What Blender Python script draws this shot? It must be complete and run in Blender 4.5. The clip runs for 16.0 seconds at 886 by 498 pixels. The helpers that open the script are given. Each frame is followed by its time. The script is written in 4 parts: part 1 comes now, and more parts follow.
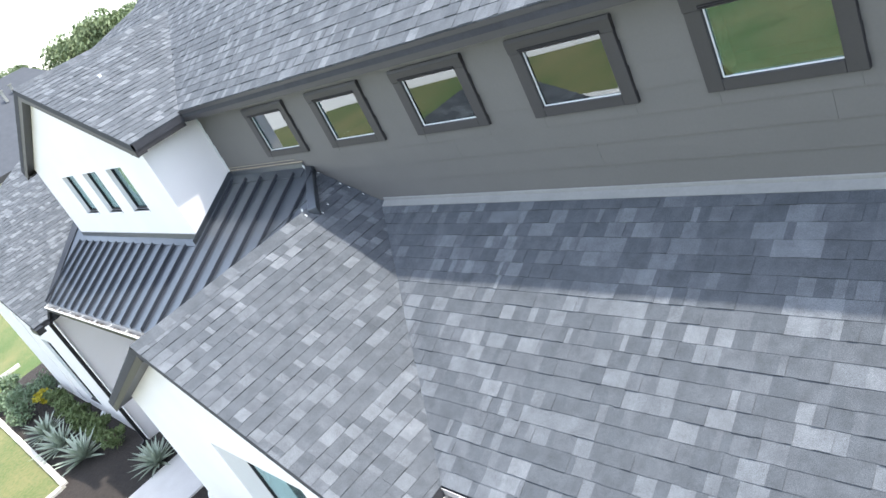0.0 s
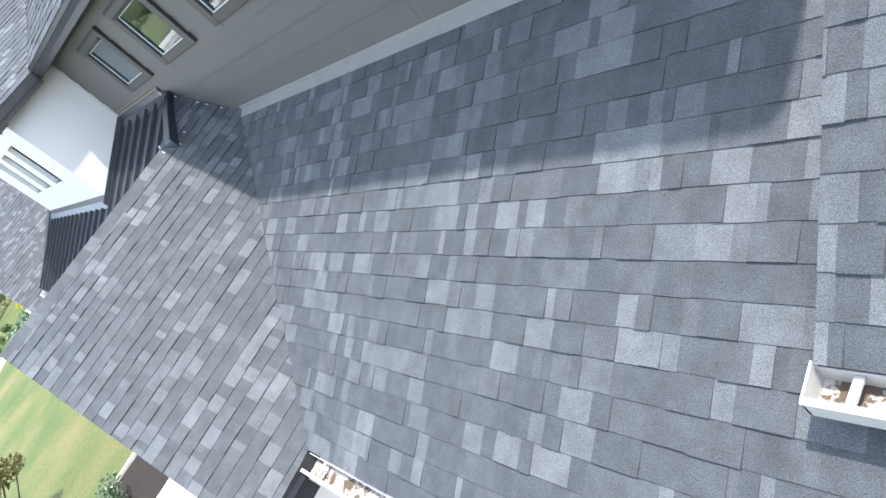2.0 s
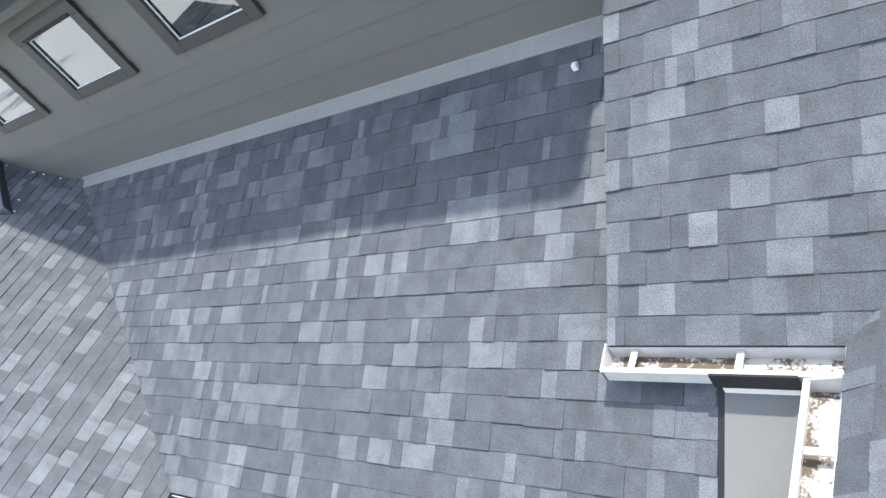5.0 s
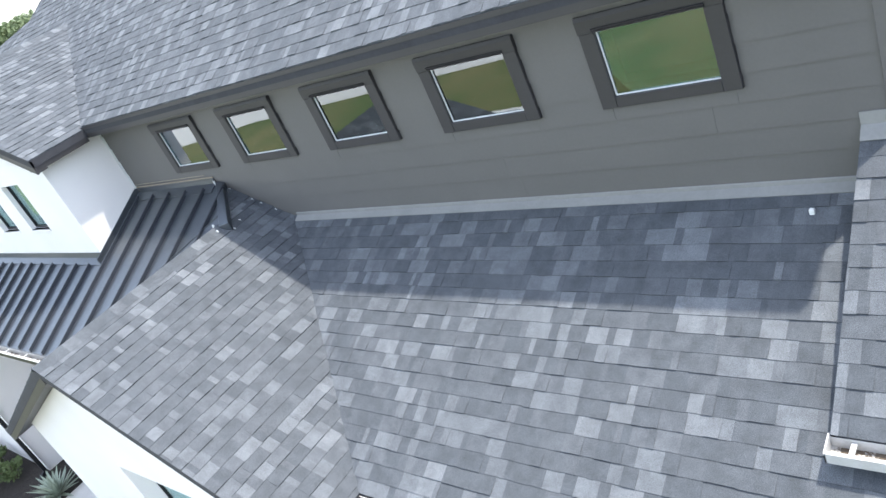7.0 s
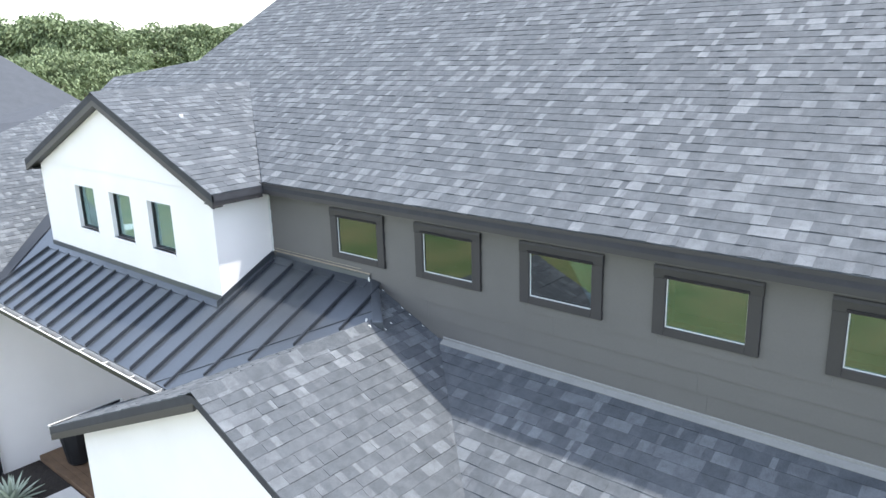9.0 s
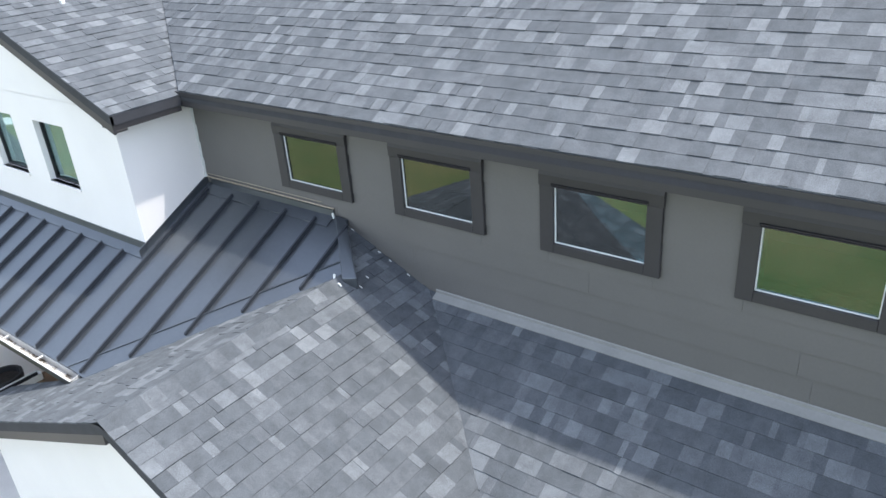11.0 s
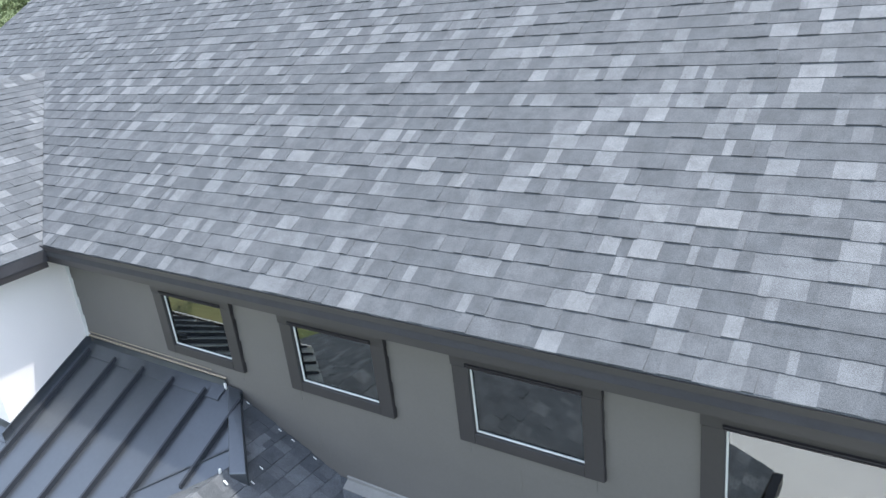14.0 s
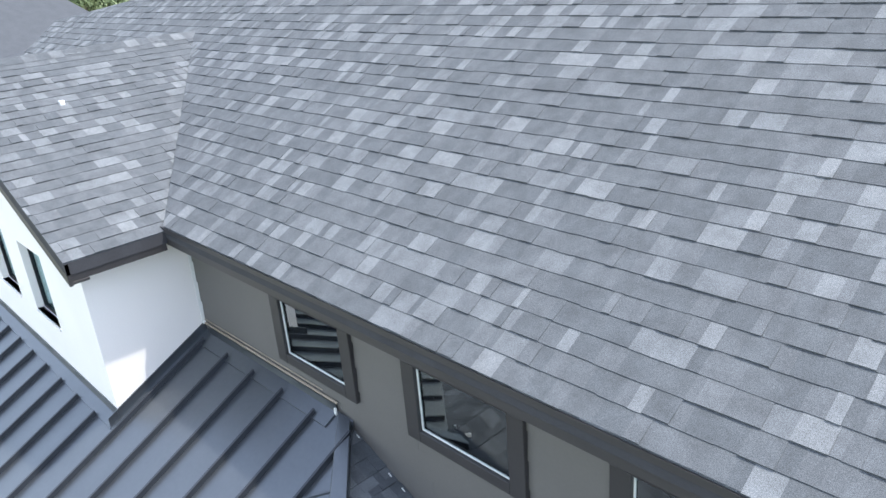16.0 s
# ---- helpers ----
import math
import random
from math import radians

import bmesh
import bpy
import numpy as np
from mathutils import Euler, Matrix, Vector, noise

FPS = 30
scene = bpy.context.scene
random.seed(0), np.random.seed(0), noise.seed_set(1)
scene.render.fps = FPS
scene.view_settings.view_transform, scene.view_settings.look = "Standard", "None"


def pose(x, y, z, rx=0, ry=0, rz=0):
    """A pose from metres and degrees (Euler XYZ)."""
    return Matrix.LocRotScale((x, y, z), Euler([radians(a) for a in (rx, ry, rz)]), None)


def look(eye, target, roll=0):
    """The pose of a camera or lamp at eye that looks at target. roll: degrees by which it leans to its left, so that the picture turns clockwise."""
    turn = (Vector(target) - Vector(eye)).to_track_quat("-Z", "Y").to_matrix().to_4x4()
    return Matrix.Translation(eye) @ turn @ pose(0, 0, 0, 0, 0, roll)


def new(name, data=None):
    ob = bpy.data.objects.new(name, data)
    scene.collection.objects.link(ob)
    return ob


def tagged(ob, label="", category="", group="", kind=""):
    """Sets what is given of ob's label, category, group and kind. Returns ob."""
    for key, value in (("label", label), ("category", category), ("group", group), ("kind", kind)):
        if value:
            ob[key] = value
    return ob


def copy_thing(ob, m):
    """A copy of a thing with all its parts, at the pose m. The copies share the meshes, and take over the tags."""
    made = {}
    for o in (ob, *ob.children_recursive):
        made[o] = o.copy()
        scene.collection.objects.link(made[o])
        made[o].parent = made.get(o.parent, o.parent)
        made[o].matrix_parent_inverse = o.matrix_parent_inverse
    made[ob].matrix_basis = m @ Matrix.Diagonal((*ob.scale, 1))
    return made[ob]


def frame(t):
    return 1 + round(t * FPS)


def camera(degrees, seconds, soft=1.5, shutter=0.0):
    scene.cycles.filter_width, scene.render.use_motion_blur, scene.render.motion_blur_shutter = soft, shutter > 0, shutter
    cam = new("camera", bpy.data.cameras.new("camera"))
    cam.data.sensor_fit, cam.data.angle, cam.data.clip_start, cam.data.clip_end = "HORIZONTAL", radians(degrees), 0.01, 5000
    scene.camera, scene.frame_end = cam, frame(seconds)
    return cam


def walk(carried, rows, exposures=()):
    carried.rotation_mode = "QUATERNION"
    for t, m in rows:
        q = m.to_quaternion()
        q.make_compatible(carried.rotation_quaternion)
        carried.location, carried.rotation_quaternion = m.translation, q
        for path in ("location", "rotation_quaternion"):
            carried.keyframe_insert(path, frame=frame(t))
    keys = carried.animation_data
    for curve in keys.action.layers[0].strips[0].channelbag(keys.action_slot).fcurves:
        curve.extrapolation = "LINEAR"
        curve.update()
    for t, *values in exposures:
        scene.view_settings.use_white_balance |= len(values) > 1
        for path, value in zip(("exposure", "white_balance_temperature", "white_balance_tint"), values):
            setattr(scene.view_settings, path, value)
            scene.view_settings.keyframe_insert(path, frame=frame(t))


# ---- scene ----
cam = camera(61.5, 16.0)
PATH = [
    (0, (9.063, -4.479, 6.942), (7.551, -3.435, 6.151), -27.8),
    (0.5, (9.023, -3.827, 6.632), (7.472, -2.891, 5.785), -33.3),
    (1, (9.058, -3.245, 6.177), (7.384, -2.525, 5.353), -40.7),
    (1.5, (9.127, -2.788, 5.765), (7.432, -2.162, 4.908), -46.8),
    (2, (9.184, -2.527, 5.493), (7.528, -1.887, 4.572), -49.3),
    (2.5, (9.248, -2.38, 5.354), (7.678, -1.699, 4.32), -51.1),
    (3, (9.297, -2.379, 5.349), (7.808, -1.643, 4.235), -50.6),
    (5.5, (9.593, -3.615, 6.296), (8.346, -2.458, 5.244), -36.6),
    (6, (9.504, -3.898, 6.503), (8.25, -2.696, 5.511), -33.3),
    (6.5, (9.35, -4.258, 6.716), (8.097, -3.01, 5.782), -28.7),
    (7, (9.197, -4.608, 6.973), (7.847, -3.402, 6.124), -25.9),
    (7.5, (8.994, -5.105, 7.204), (7.598, -3.886, 6.452), -20.6),
    (8, (8.686, -5.624, 7.418), (7.126, -4.518, 6.832), -15.0),
    (8.5, (8.317, -6.365, 7.634), (6.801, -5.153, 7.152), -6.4),
    (9, (7.766, -6.555, 7.809), (6.496, -5.104, 7.281), -1.7),
    (11.5, (5.929, -4.452, 7.81), (4.806, -3.071, 6.898), -4.9),
    (12, (5.989, -4.304, 7.888), (4.72, -3.004, 7.051), -6.5),
    (12.5, (6.044, -4.328, 7.958), (4.789, -2.941, 7.25), -5.6),
    (13, (6.004, -4.213, 7.999), (4.856, -2.708, 7.353), -5.2),
    (13.5, (5.889, -3.881, 8.026), (4.696, -2.412, 7.379), -5.3),
    (14, (5.717, -3.407, 7.992), (4.607, -1.904, 7.278), -6.9),
    (14.5, (5.539, -2.945, 7.968), (4.418, -1.497, 7.162), -7.7),
    (15, (5.297, -2.665, 7.968), (4.157, -1.254, 7.126), -7.4),
    (15.5, (5.107, -2.623, 8.007), (3.854, -1.27, 7.234), -5.9),
    (16, (4.899, -2.573, 8.014), (3.526, -1.33, 7.259), -4.9),
]
walk(cam, [(t, look(eye, target, roll)) for t, eye, target, roll in PATH],
     exposures=[(0, 2.03), (3.2, 1.95), (6.0, 1.94), (8.0, 2.05), (9.2, 1.94), (11.5, 1.76), (12.0, 1.93), (12.5, 1.97), (14, 1.92), (15, 1.86), (16, 1.92)])


# ---- world, sun ----
SUN_FROM = Vector((0.275, 0.268, 1.0)).normalized()
sun_el = math.asin(SUN_FROM.z)
sun_az = math.atan2(SUN_FROM.x, SUN_FROM.y)
world = bpy.data.worlds.new("sky")
world.use_nodes = True
scene.world = world
wn = world.node_tree.nodes
sky = wn.new("ShaderNodeTexSky")
sky.sky_type = "NISHITA"
sky.sun_disc = False
sky.sun_elevation, sky.sun_rotation = sun_el, sun_az
sky.air_density, sky.dust_density, sky.ozone_density = 1.0, 1.0, 1.0
wn["Background"].inputs["Strength"].default_value = 0.15
haze = wn.new("ShaderNodeHueSaturation")
haze.inputs["Saturation"].default_value = 0.6
world.node_tree.links.new(sky.outputs[0], haze.inputs["Color"])
world.node_tree.links.new(haze.outputs[0], wn["Background"].inputs["Color"])
sun = new("sun", bpy.data.lights.new("sun", "SUN"))
sun.data.energy, sun.data.angle, sun.data.color = 1.75, radians(1.2), (1.0, 0.95, 0.88)
sun.matrix_world = look(SUN_FROM * 50, (0, 0, 0))
scene.view_settings.exposure = 1.88


# ---- materials ----
def material(name, base, dark=None, rough=0.7, metal=0.0, scale=6.0, fine=60.0, bump=0.15, amount=0.35, spec=0.5, dist=0.01):
    """Paint, stone or plaster with broad stains and fine grain."""
    m = bpy.data.materials.new(name)
    m.use_nodes = True
    n, l = m.node_tree.nodes, m.node_tree.links
    p = n["Principled BSDF"]
    tc = n.new("ShaderNodeTexCoord")
    big, small = n.new("ShaderNodeTexNoise"), n.new("ShaderNodeTexNoise")
    big.inputs["Scale"].default_value, big.inputs["Detail"].default_value = scale, 5
    small.inputs["Scale"].default_value, small.inputs["Detail"].default_value = fine, 3
    for k in (big, small):
        l.new(tc.outputs["Object"], k.inputs["Vector"])
    ramp = n.new("ShaderNodeValToRGB")
    ramp.color_ramp.elements[0].position, ramp.color_ramp.elements[1].position = 0.3, 0.7
    d = dark if dark else tuple(c * (1 - amount) for c in base)
    ramp.color_ramp.elements[0].color, ramp.color_ramp.elements[1].color = (*d, 1), (*base, 1)
    mixv = n.new("ShaderNodeMath")
    mixv.operation = "MULTIPLY_ADD"
    mixv.inputs[1].default_value, mixv.inputs[2].default_value = 0.35, 0.0
    add = n.new("ShaderNodeMath")
    add.operation = "MULTIPLY_ADD"
    add.inputs[1].default_value = 0.65
    l.new(small.outputs["Fac"], mixv.inputs[0])
    l.new(big.outputs["Fac"], add.inputs[0])
    l.new(mixv.outputs[0], add.inputs[2])
    l.new(add.outputs[0], ramp.inputs["Fac"])
    l.new(ramp.outputs["Color"], p.inputs["Base Color"])
    p.inputs["Roughness"].default_value, p.inputs["Metallic"].default_value = rough, metal
    p.inputs["Specular IOR Level"].default_value = spec
    if bump:
        b = n.new("ShaderNodeBump")
        b.inputs["Strength"].default_value, b.inputs["Distance"].default_value = bump, dist
        l.new(small.outputs["Fac"], b.inputs["Height"])
        l.new(b.outputs["Normal"], p.inputs["Normal"])
    return m


def shingle_material(name, joined):
    """Asphalt shingle: each tab has its own tone, with stone granules on it."""
    m = bpy.data.materials.new(name)
    m.use_nodes = True
    n, l = m.node_tree.nodes, m.node_tree.links
    p = n["Principled BSDF"]
    if joined:
        rnd = n.new("ShaderNodeNewGeometry").outputs["Random Per Island"]
    else:
        rnd = n.new("ShaderNodeObjectInfo").outputs["Random"]
    ramp = n.new("ShaderNodeValToRGB")
    e = ramp.color_ramp.elements
    e[0].position, e[0].color = 0.0, (0.066, 0.075, 0.085, 1)
    e[1].position, e[1].color = 1.0, (0.138, 0.150, 0.163, 1)
    for pos, col in ((0.38, (0.073, 0.082, 0.092)), (0.70, (0.084, 0.093, 0.104)), (0.76, (0.098, 0.108, 0.120)), (0.90, (0.118, 0.130, 0.143))):
        k = e.new(pos)
        k.color = (*col, 1)
    l.new(rnd, ramp.inputs["Fac"])
    geo = n.new("ShaderNodeNewGeometry")
    grain, blot = n.new("ShaderNodeTexNoise"), n.new("ShaderNodeTexNoise")
    grain.inputs["Scale"].default_value, grain.inputs["Detail"].default_value = 300, 3
    blot.inputs["Scale"].default_value, blot.inputs["Detail"].default_value = 9, 4
    for k in (grain, blot):
        l.new(geo.outputs["Position"], k.inputs["Vector"])
    r1, r2 = n.new("ShaderNodeMapRange"), n.new("ShaderNodeMapRange")
    r1.inputs[1].default_value, r1.inputs[2].default_value, r1.inputs[3].default_value, r1.inputs[4].default_value = 0.36, 0.66, 0.60, 1.48
    r2.inputs[1].default_value, r2.inputs[2].default_value, r2.inputs[3].default_value, r2.inputs[4].default_value = 0.3, 0.7, 0.84, 1.16
    l.new(grain.outputs["Fac"], r1.inputs[0])
    l.new(blot.outputs["Fac"], r2.inputs[0])
    mul = n.new("ShaderNodeMath")
    mul.operation = "MULTIPLY"
    l.new(r1.outputs[0], mul.inputs[0])
    l.new(r2.outputs[0], mul.inputs[1])
    mix = n.new("ShaderNodeVectorMath")
    mix.operation = "SCALE"
    l.new(ramp.outputs["Color"], mix.inputs[0])
    l.new(mul.outputs[0], mix.inputs["Scale"])
    l.new(mix.outputs["Vector"], p.inputs["Base Color"])
    p.inputs["Roughness"].default_value = 0.85
    p.inputs["Specular IOR Level"].default_value = 0.35
    b = n.new("ShaderNodeBump")
    b.inputs["Strength"].default_value, b.inputs["Distance"].default_value = 0.5, 0.003
    l.new(grain.outputs["Fac"], b.inputs["Height"])
    l.new(b.outputs["Normal"], p.inputs["Normal"])
    return m


def glass_material(name, tint, ior, extra, coat):
    """Coated window glass: half mirror, half dark tint."""
    m = bpy.data.materials.new(name)
    m.use_nodes = True
    n, l = m.node_tree.nodes, m.node_tree.links
    n.remove(n["Principled BSDF"])
    gl, tr, mx = n.new("ShaderNodeBsdfGlossy"), n.new("ShaderNodeBsdfTransparent"), n.new("ShaderNodeMixShader")
    if ior:
        fr = n.new("ShaderNodeFresnel")
        fr.inputs["IOR"].default_value = ior
    else:
        facing = n.new("ShaderNodeLayerWeight")
        facing.inputs["Blend"].default_value = 0.5
        fr = n.new("ShaderNodeMath")
        fr.operation = "POWER"
        fr.inputs[1].default_value = 4.0
        l.new(facing.outputs["Facing"], fr.inputs[0])
    gl.inputs["Roughness"].default_value = 0.01
    gl.inputs["Color"].default_value = (*coat, 1)
    tr.inputs["Color"].default_value = (*tint, 1)
    add = n.new("ShaderNodeMath")
    add.operation = "ADD"
    add.use_clamp = True
    add.inputs[1].default_value = extra
    l.new(fr.outputs[0], add.inputs[0])
    l.new(add.outputs[0], mx.inputs["Fac"])
    l.new(tr.outputs[0], mx.inputs[1])
    l.new(gl.outputs[0], mx.inputs[2])
    l.new(mx.outputs[0], n["Material Output"].inputs["Surface"])
    return m


SHINGLE = shingle_material("asphalt_shingle", False)
SHINGLE_FIELD = shingle_material("asphalt_shingle_field", True)
DARK_ROOF = material("distant_shingles", (0.058, 0.065, 0.077), (0.044, 0.050, 0.060), rough=0.9, scale=3.0, fine=14, bump=0.3, dist=0.02)
DECK = material("roof_felt", (0.045, 0.047, 0.055), rough=0.9)
STUCCO = material("white_stucco", (0.83, 0.81, 0.80), (0.77, 0.75, 0.74), rough=0.9, scale=1.2, fine=90, bump=0.25, dist=0.004)
SIDING = material("grey_paint", (0.126, 0.122, 0.116), (0.109, 0.106, 0.101), rough=0.6, scale=2.0, fine=45, bump=0.08)
TRIM = material("charcoal_paint", (0.037, 0.035, 0.037), (0.029, 0.028, 0.030), rough=0.5, scale=3, fine=50, bump=0.06)
METAL = material("charcoal_metal", (0.160, 0.178, 0.197), (0.136, 0.152, 0.170), rough=0.36, metal=0.85, scale=1.5, fine=25, bump=0.03)
# same metal as the pans, with the seams' dark reflections put into the colour
SEAM_SHADE = material("shaded_seam_metal", (0.040, 0.046, 0.056), (0.030, 0.035, 0.044), rough=0.45, metal=0.3, scale=2, fine=30, bump=0.03)
FLASH = material("light_flashing", (0.27, 0.272, 0.262), (0.21, 0.213, 0.206), rough=0.6, metal=0.0, scale=4, fine=40, bump=0.08)
BLACK = material("black_metal", (0.018, 0.019, 0.022), rough=0.45, metal=0.2, scale=5, fine=40, bump=0.03)
WHITE = material("white_metal", (0.60, 0.60, 0.59), (0.48, 0.475, 0.45), rough=0.5, scale=9, fine=60, bump=0.05)
VINYL = material("white_vinyl", (0.75, 0.77, 0.76), (0.68, 0.70, 0.69), rough=0.4, scale=5, fine=60, bump=0.0)
GRIME = material("gutter_grime", (0.56, 0.54, 0.50), (0.11, 0.085, 0.060), rough=0.8, scale=11, fine=70, bump=0.3)
gr = GRIME.node_tree.nodes["Color Ramp"].color_ramp.elements
gr[0].position, gr[1].position = 0.455, 0.535
GLASS = glass_material("coated_glass", (0.45, 0.62, 0.66), 1.75, 0.10, (0.86, 0.93, 0.95))
GLASS_TEAL = glass_material("teal_glass", (0.79, 0.84, 0.83), 0, 0.07, (0.70, 0.95, 0.98))
DARKROOM = material("dark_room", (0.22, 0.29, 0.30), rough=0.9, scale=2)
ROOM_BACKING = material("grey_green_wall", (0.35, 0.38, 0.375), (0.29, 0.32, 0.315), rough=0.9, scale=2)
LAWN = material("lawn", (0.185, 0.175, 0.073), (0.072, 0.118, 0.033), rough=0.95, scale=0.30, fine=14, bump=0.5, dist=0.05)
le = LAWN.node_tree.nodes["Color Ramp"].color_ramp.elements
le[0].position, le[1].position = 0.40, 0.62
GROUND = material("dry_field", (0.17, 0.19, 0.08), (0.11, 0.14, 0.05), rough=0.95, scale=0.05, fine=2.0, bump=0.3)
MULCH = material("dark_mulch", (0.050, 0.040, 0.034), (0.020, 0.017, 0.015), rough=0.95, scale=14, fine=55, bump=0.9, dist=0.04)
CONCRETE = material("pale_concrete", (0.76, 0.74, 0.71), (0.64, 0.62, 0.59), rough=0.85, scale=2.5, fine=60, bump=0.2)
KERB = material("white_stone", (0.68, 0.66, 0.60), (0.50, 0.48, 0.43), rough=0.85, scale=5, fine=40, bump=0.4)
AGAVE = material("agave_leaf", (0.42, 0.47, 0.38), (0.27, 0.33, 0.26), rough=0.6, scale=7, fine=30, bump=0.1)
LEAF = material("green_leaf", (0.16, 0.21, 0.08), (0.09, 0.13, 0.05), rough=0.7, scale=1.2, fine=9, bump=0.0)
LEAF_PALE = material("pale_leaf", (0.20, 0.27, 0.17), (0.11, 0.17, 0.09), rough=0.7, scale=3, fine=9, bump=0.0)
WHITE_BLOOM = material("white_blossom", (0.62, 0.63, 0.56), (0.22, 0.28, 0.12), rough=0.8, scale=6, fine=20, bump=0.0)
LEAF_YELLOW = material("yellow_flower", (0.55, 0.45, 0.03), (0.30, 0.28, 0.02), rough=0.7, scale=4, fine=15, bump=0.0)
# distance haze is mixed into this paler leaf colour
LEAF_HAZE = material("hazed_leaf", (0.20, 0.25, 0.13), (0.12, 0.16, 0.08), rough=0.8, scale=0.4, fine=3, bump=0.0)
LEAF_OLIVE = material("olive_leaf", (0.24, 0.23, 0.10), (0.15, 0.16, 0.06), rough=0.7, scale=2, fine=9, bump=0.0)
BARK = material("bark", (0.13, 0.10, 0.075), (0.07, 0.055, 0.04), rough=0.95, scale=6, fine=30, bump=0.6)
WOOD = material("deck_wood", (0.20, 0.125, 0.075), (0.12, 0.075, 0.045), rough=0.7, scale=4, fine=30, bump=0.2)
ASPHALT = material("asphalt", (0.075, 0.075, 0.078), (0.045, 0.045, 0.048), rough=0.9, scale=1.0, fine=60, bump=0.3)
TAN = material("tan_wall", (0.52, 0.40, 0.24), (0.42, 0.32, 0.2), rough=0.9, scale=0.5, fine=8, bump=0.1)


# ---- mesh helpers ----
def box(bm, x0, x1, y0, y1, z0, z1):
    v = [bm.verts.new(c) for c in ((x0, y0, z0), (x1, y0, z0), (x1, y1, z0), (x0, y1, z0), (x0, y0, z1), (x1, y0, z1), (x1, y1, z1), (x0, y1, z1))]
    for f in ((3, 2, 1, 0), (4, 5, 6, 7), (0, 1, 5, 4), (1, 2, 6, 5), (2, 3, 7, 6), (3, 0, 4, 7)):
        bm.faces.new([v[i] for i in f])


def prism(bm, pts, vec):
    """A solid from a flat outline pushed along vec."""
    a = [bm.verts.new(p) for p in pts]
    b = [bm.verts.new(Vector(p) + Vector(vec)) for p in pts]
    bm.faces.new(a[::-1])
    bm.faces.new(b)
    for i in range(len(a)):
        j = (i + 1) % len(a)
        bm.faces.new((a[i], a[j], b[j], b[i]))


def beam(bm, p, q, w, h, up=(0, 0, 1)):
    """A bar of section w x h from p to q."""
    p, q = Vector(p), Vector(q)
    d = (q - p).normalized()
    s = d.cross(Vector(up)).normalized() * (w / 2)
    u = s.cross(d).normalized() * (h / 2)
    prism(bm, [p - s - u, p + s - u, p + s + u, p - s + u], q - p)


def finish(bm, name, mat, bevel=0.0):
    bmesh.ops.recalc_face_normals(bm, faces=bm.faces)
    if bevel:
        bmesh.ops.bevel(bm, geom=list(bm.edges), offset=bevel, segments=1, affect="EDGES", clamp_overlap=True)
    me = bpy.data.meshes.new(name)
    bm.to_mesh(me)
    bm.free()
    me.materials.append(mat)
    return me


def part(name, bm, mat, parent, label="", bevel=0.0):
    ob = new(name, finish(bm, name, mat, bevel))
    ob.parent = parent
    return tagged(ob, label)


def boxes(*items):
    bm = bmesh.new()
    for b in items:
        box(bm, *b)
    return bm


def thing(name, x=0, y=0, z=0, label="", category="", group="", kind=""):
    ob = new(name)
    ob.matrix_world = pose(x, y, z)
    return tagged(ob, label, category, group, kind)


def solid(name, bm, mat, label, category, kind="structure", bevel=0.0, group=""):
    return tagged(new(name, finish(bm, name, mat, bevel)), label, category, group, kind)


def panel_wall(bm, x0, x1, z0, z1, y0, y1, holes, axis="x"):
    """Wall slab in the xz plane with rectangular openings (hx0, hx1, hz0, hz1)."""
    xs = sorted({x0, x1, *[h[0] for h in holes], *[h[1] for h in holes]})
    for a, b in zip(xs, xs[1:]):
        cuts = sorted((h[2], h[3]) for h in holes if h[0] <= a + 1e-6 and h[1] >= b - 1e-6)
        z = z0
        for c, d in cuts:
            if c > z:
                box(bm, a, b, y0, y1, z, c)
            z = d
        if z1 > z:
            box(bm, a, b, y0, y1, z, z1)


# ---- roofs of shingles ----
THICK = 0.009


def clip(poly, a, b):
    """The part of a 2D polygon that lies to the left of the line a-b."""
    out = []
    nx, ny = -(b[1] - a[1]), b[0] - a[0]
    side = [(p[0] - a[0]) * nx + (p[1] - a[1]) * ny for p in poly]
    for i, p in enumerate(poly):
        j = (i + 1) % len(poly)
        if side[i] >= 0:
            out.append(p)
        if (side[i] > 0) != (side[j] > 0) and side[i] != side[j]:
            k = side[i] / (side[i] - side[j])
            out.append((p[0] + k * (poly[j][0] - p[0]), p[1] + k * (poly[j][1] - p[1])))
    return out


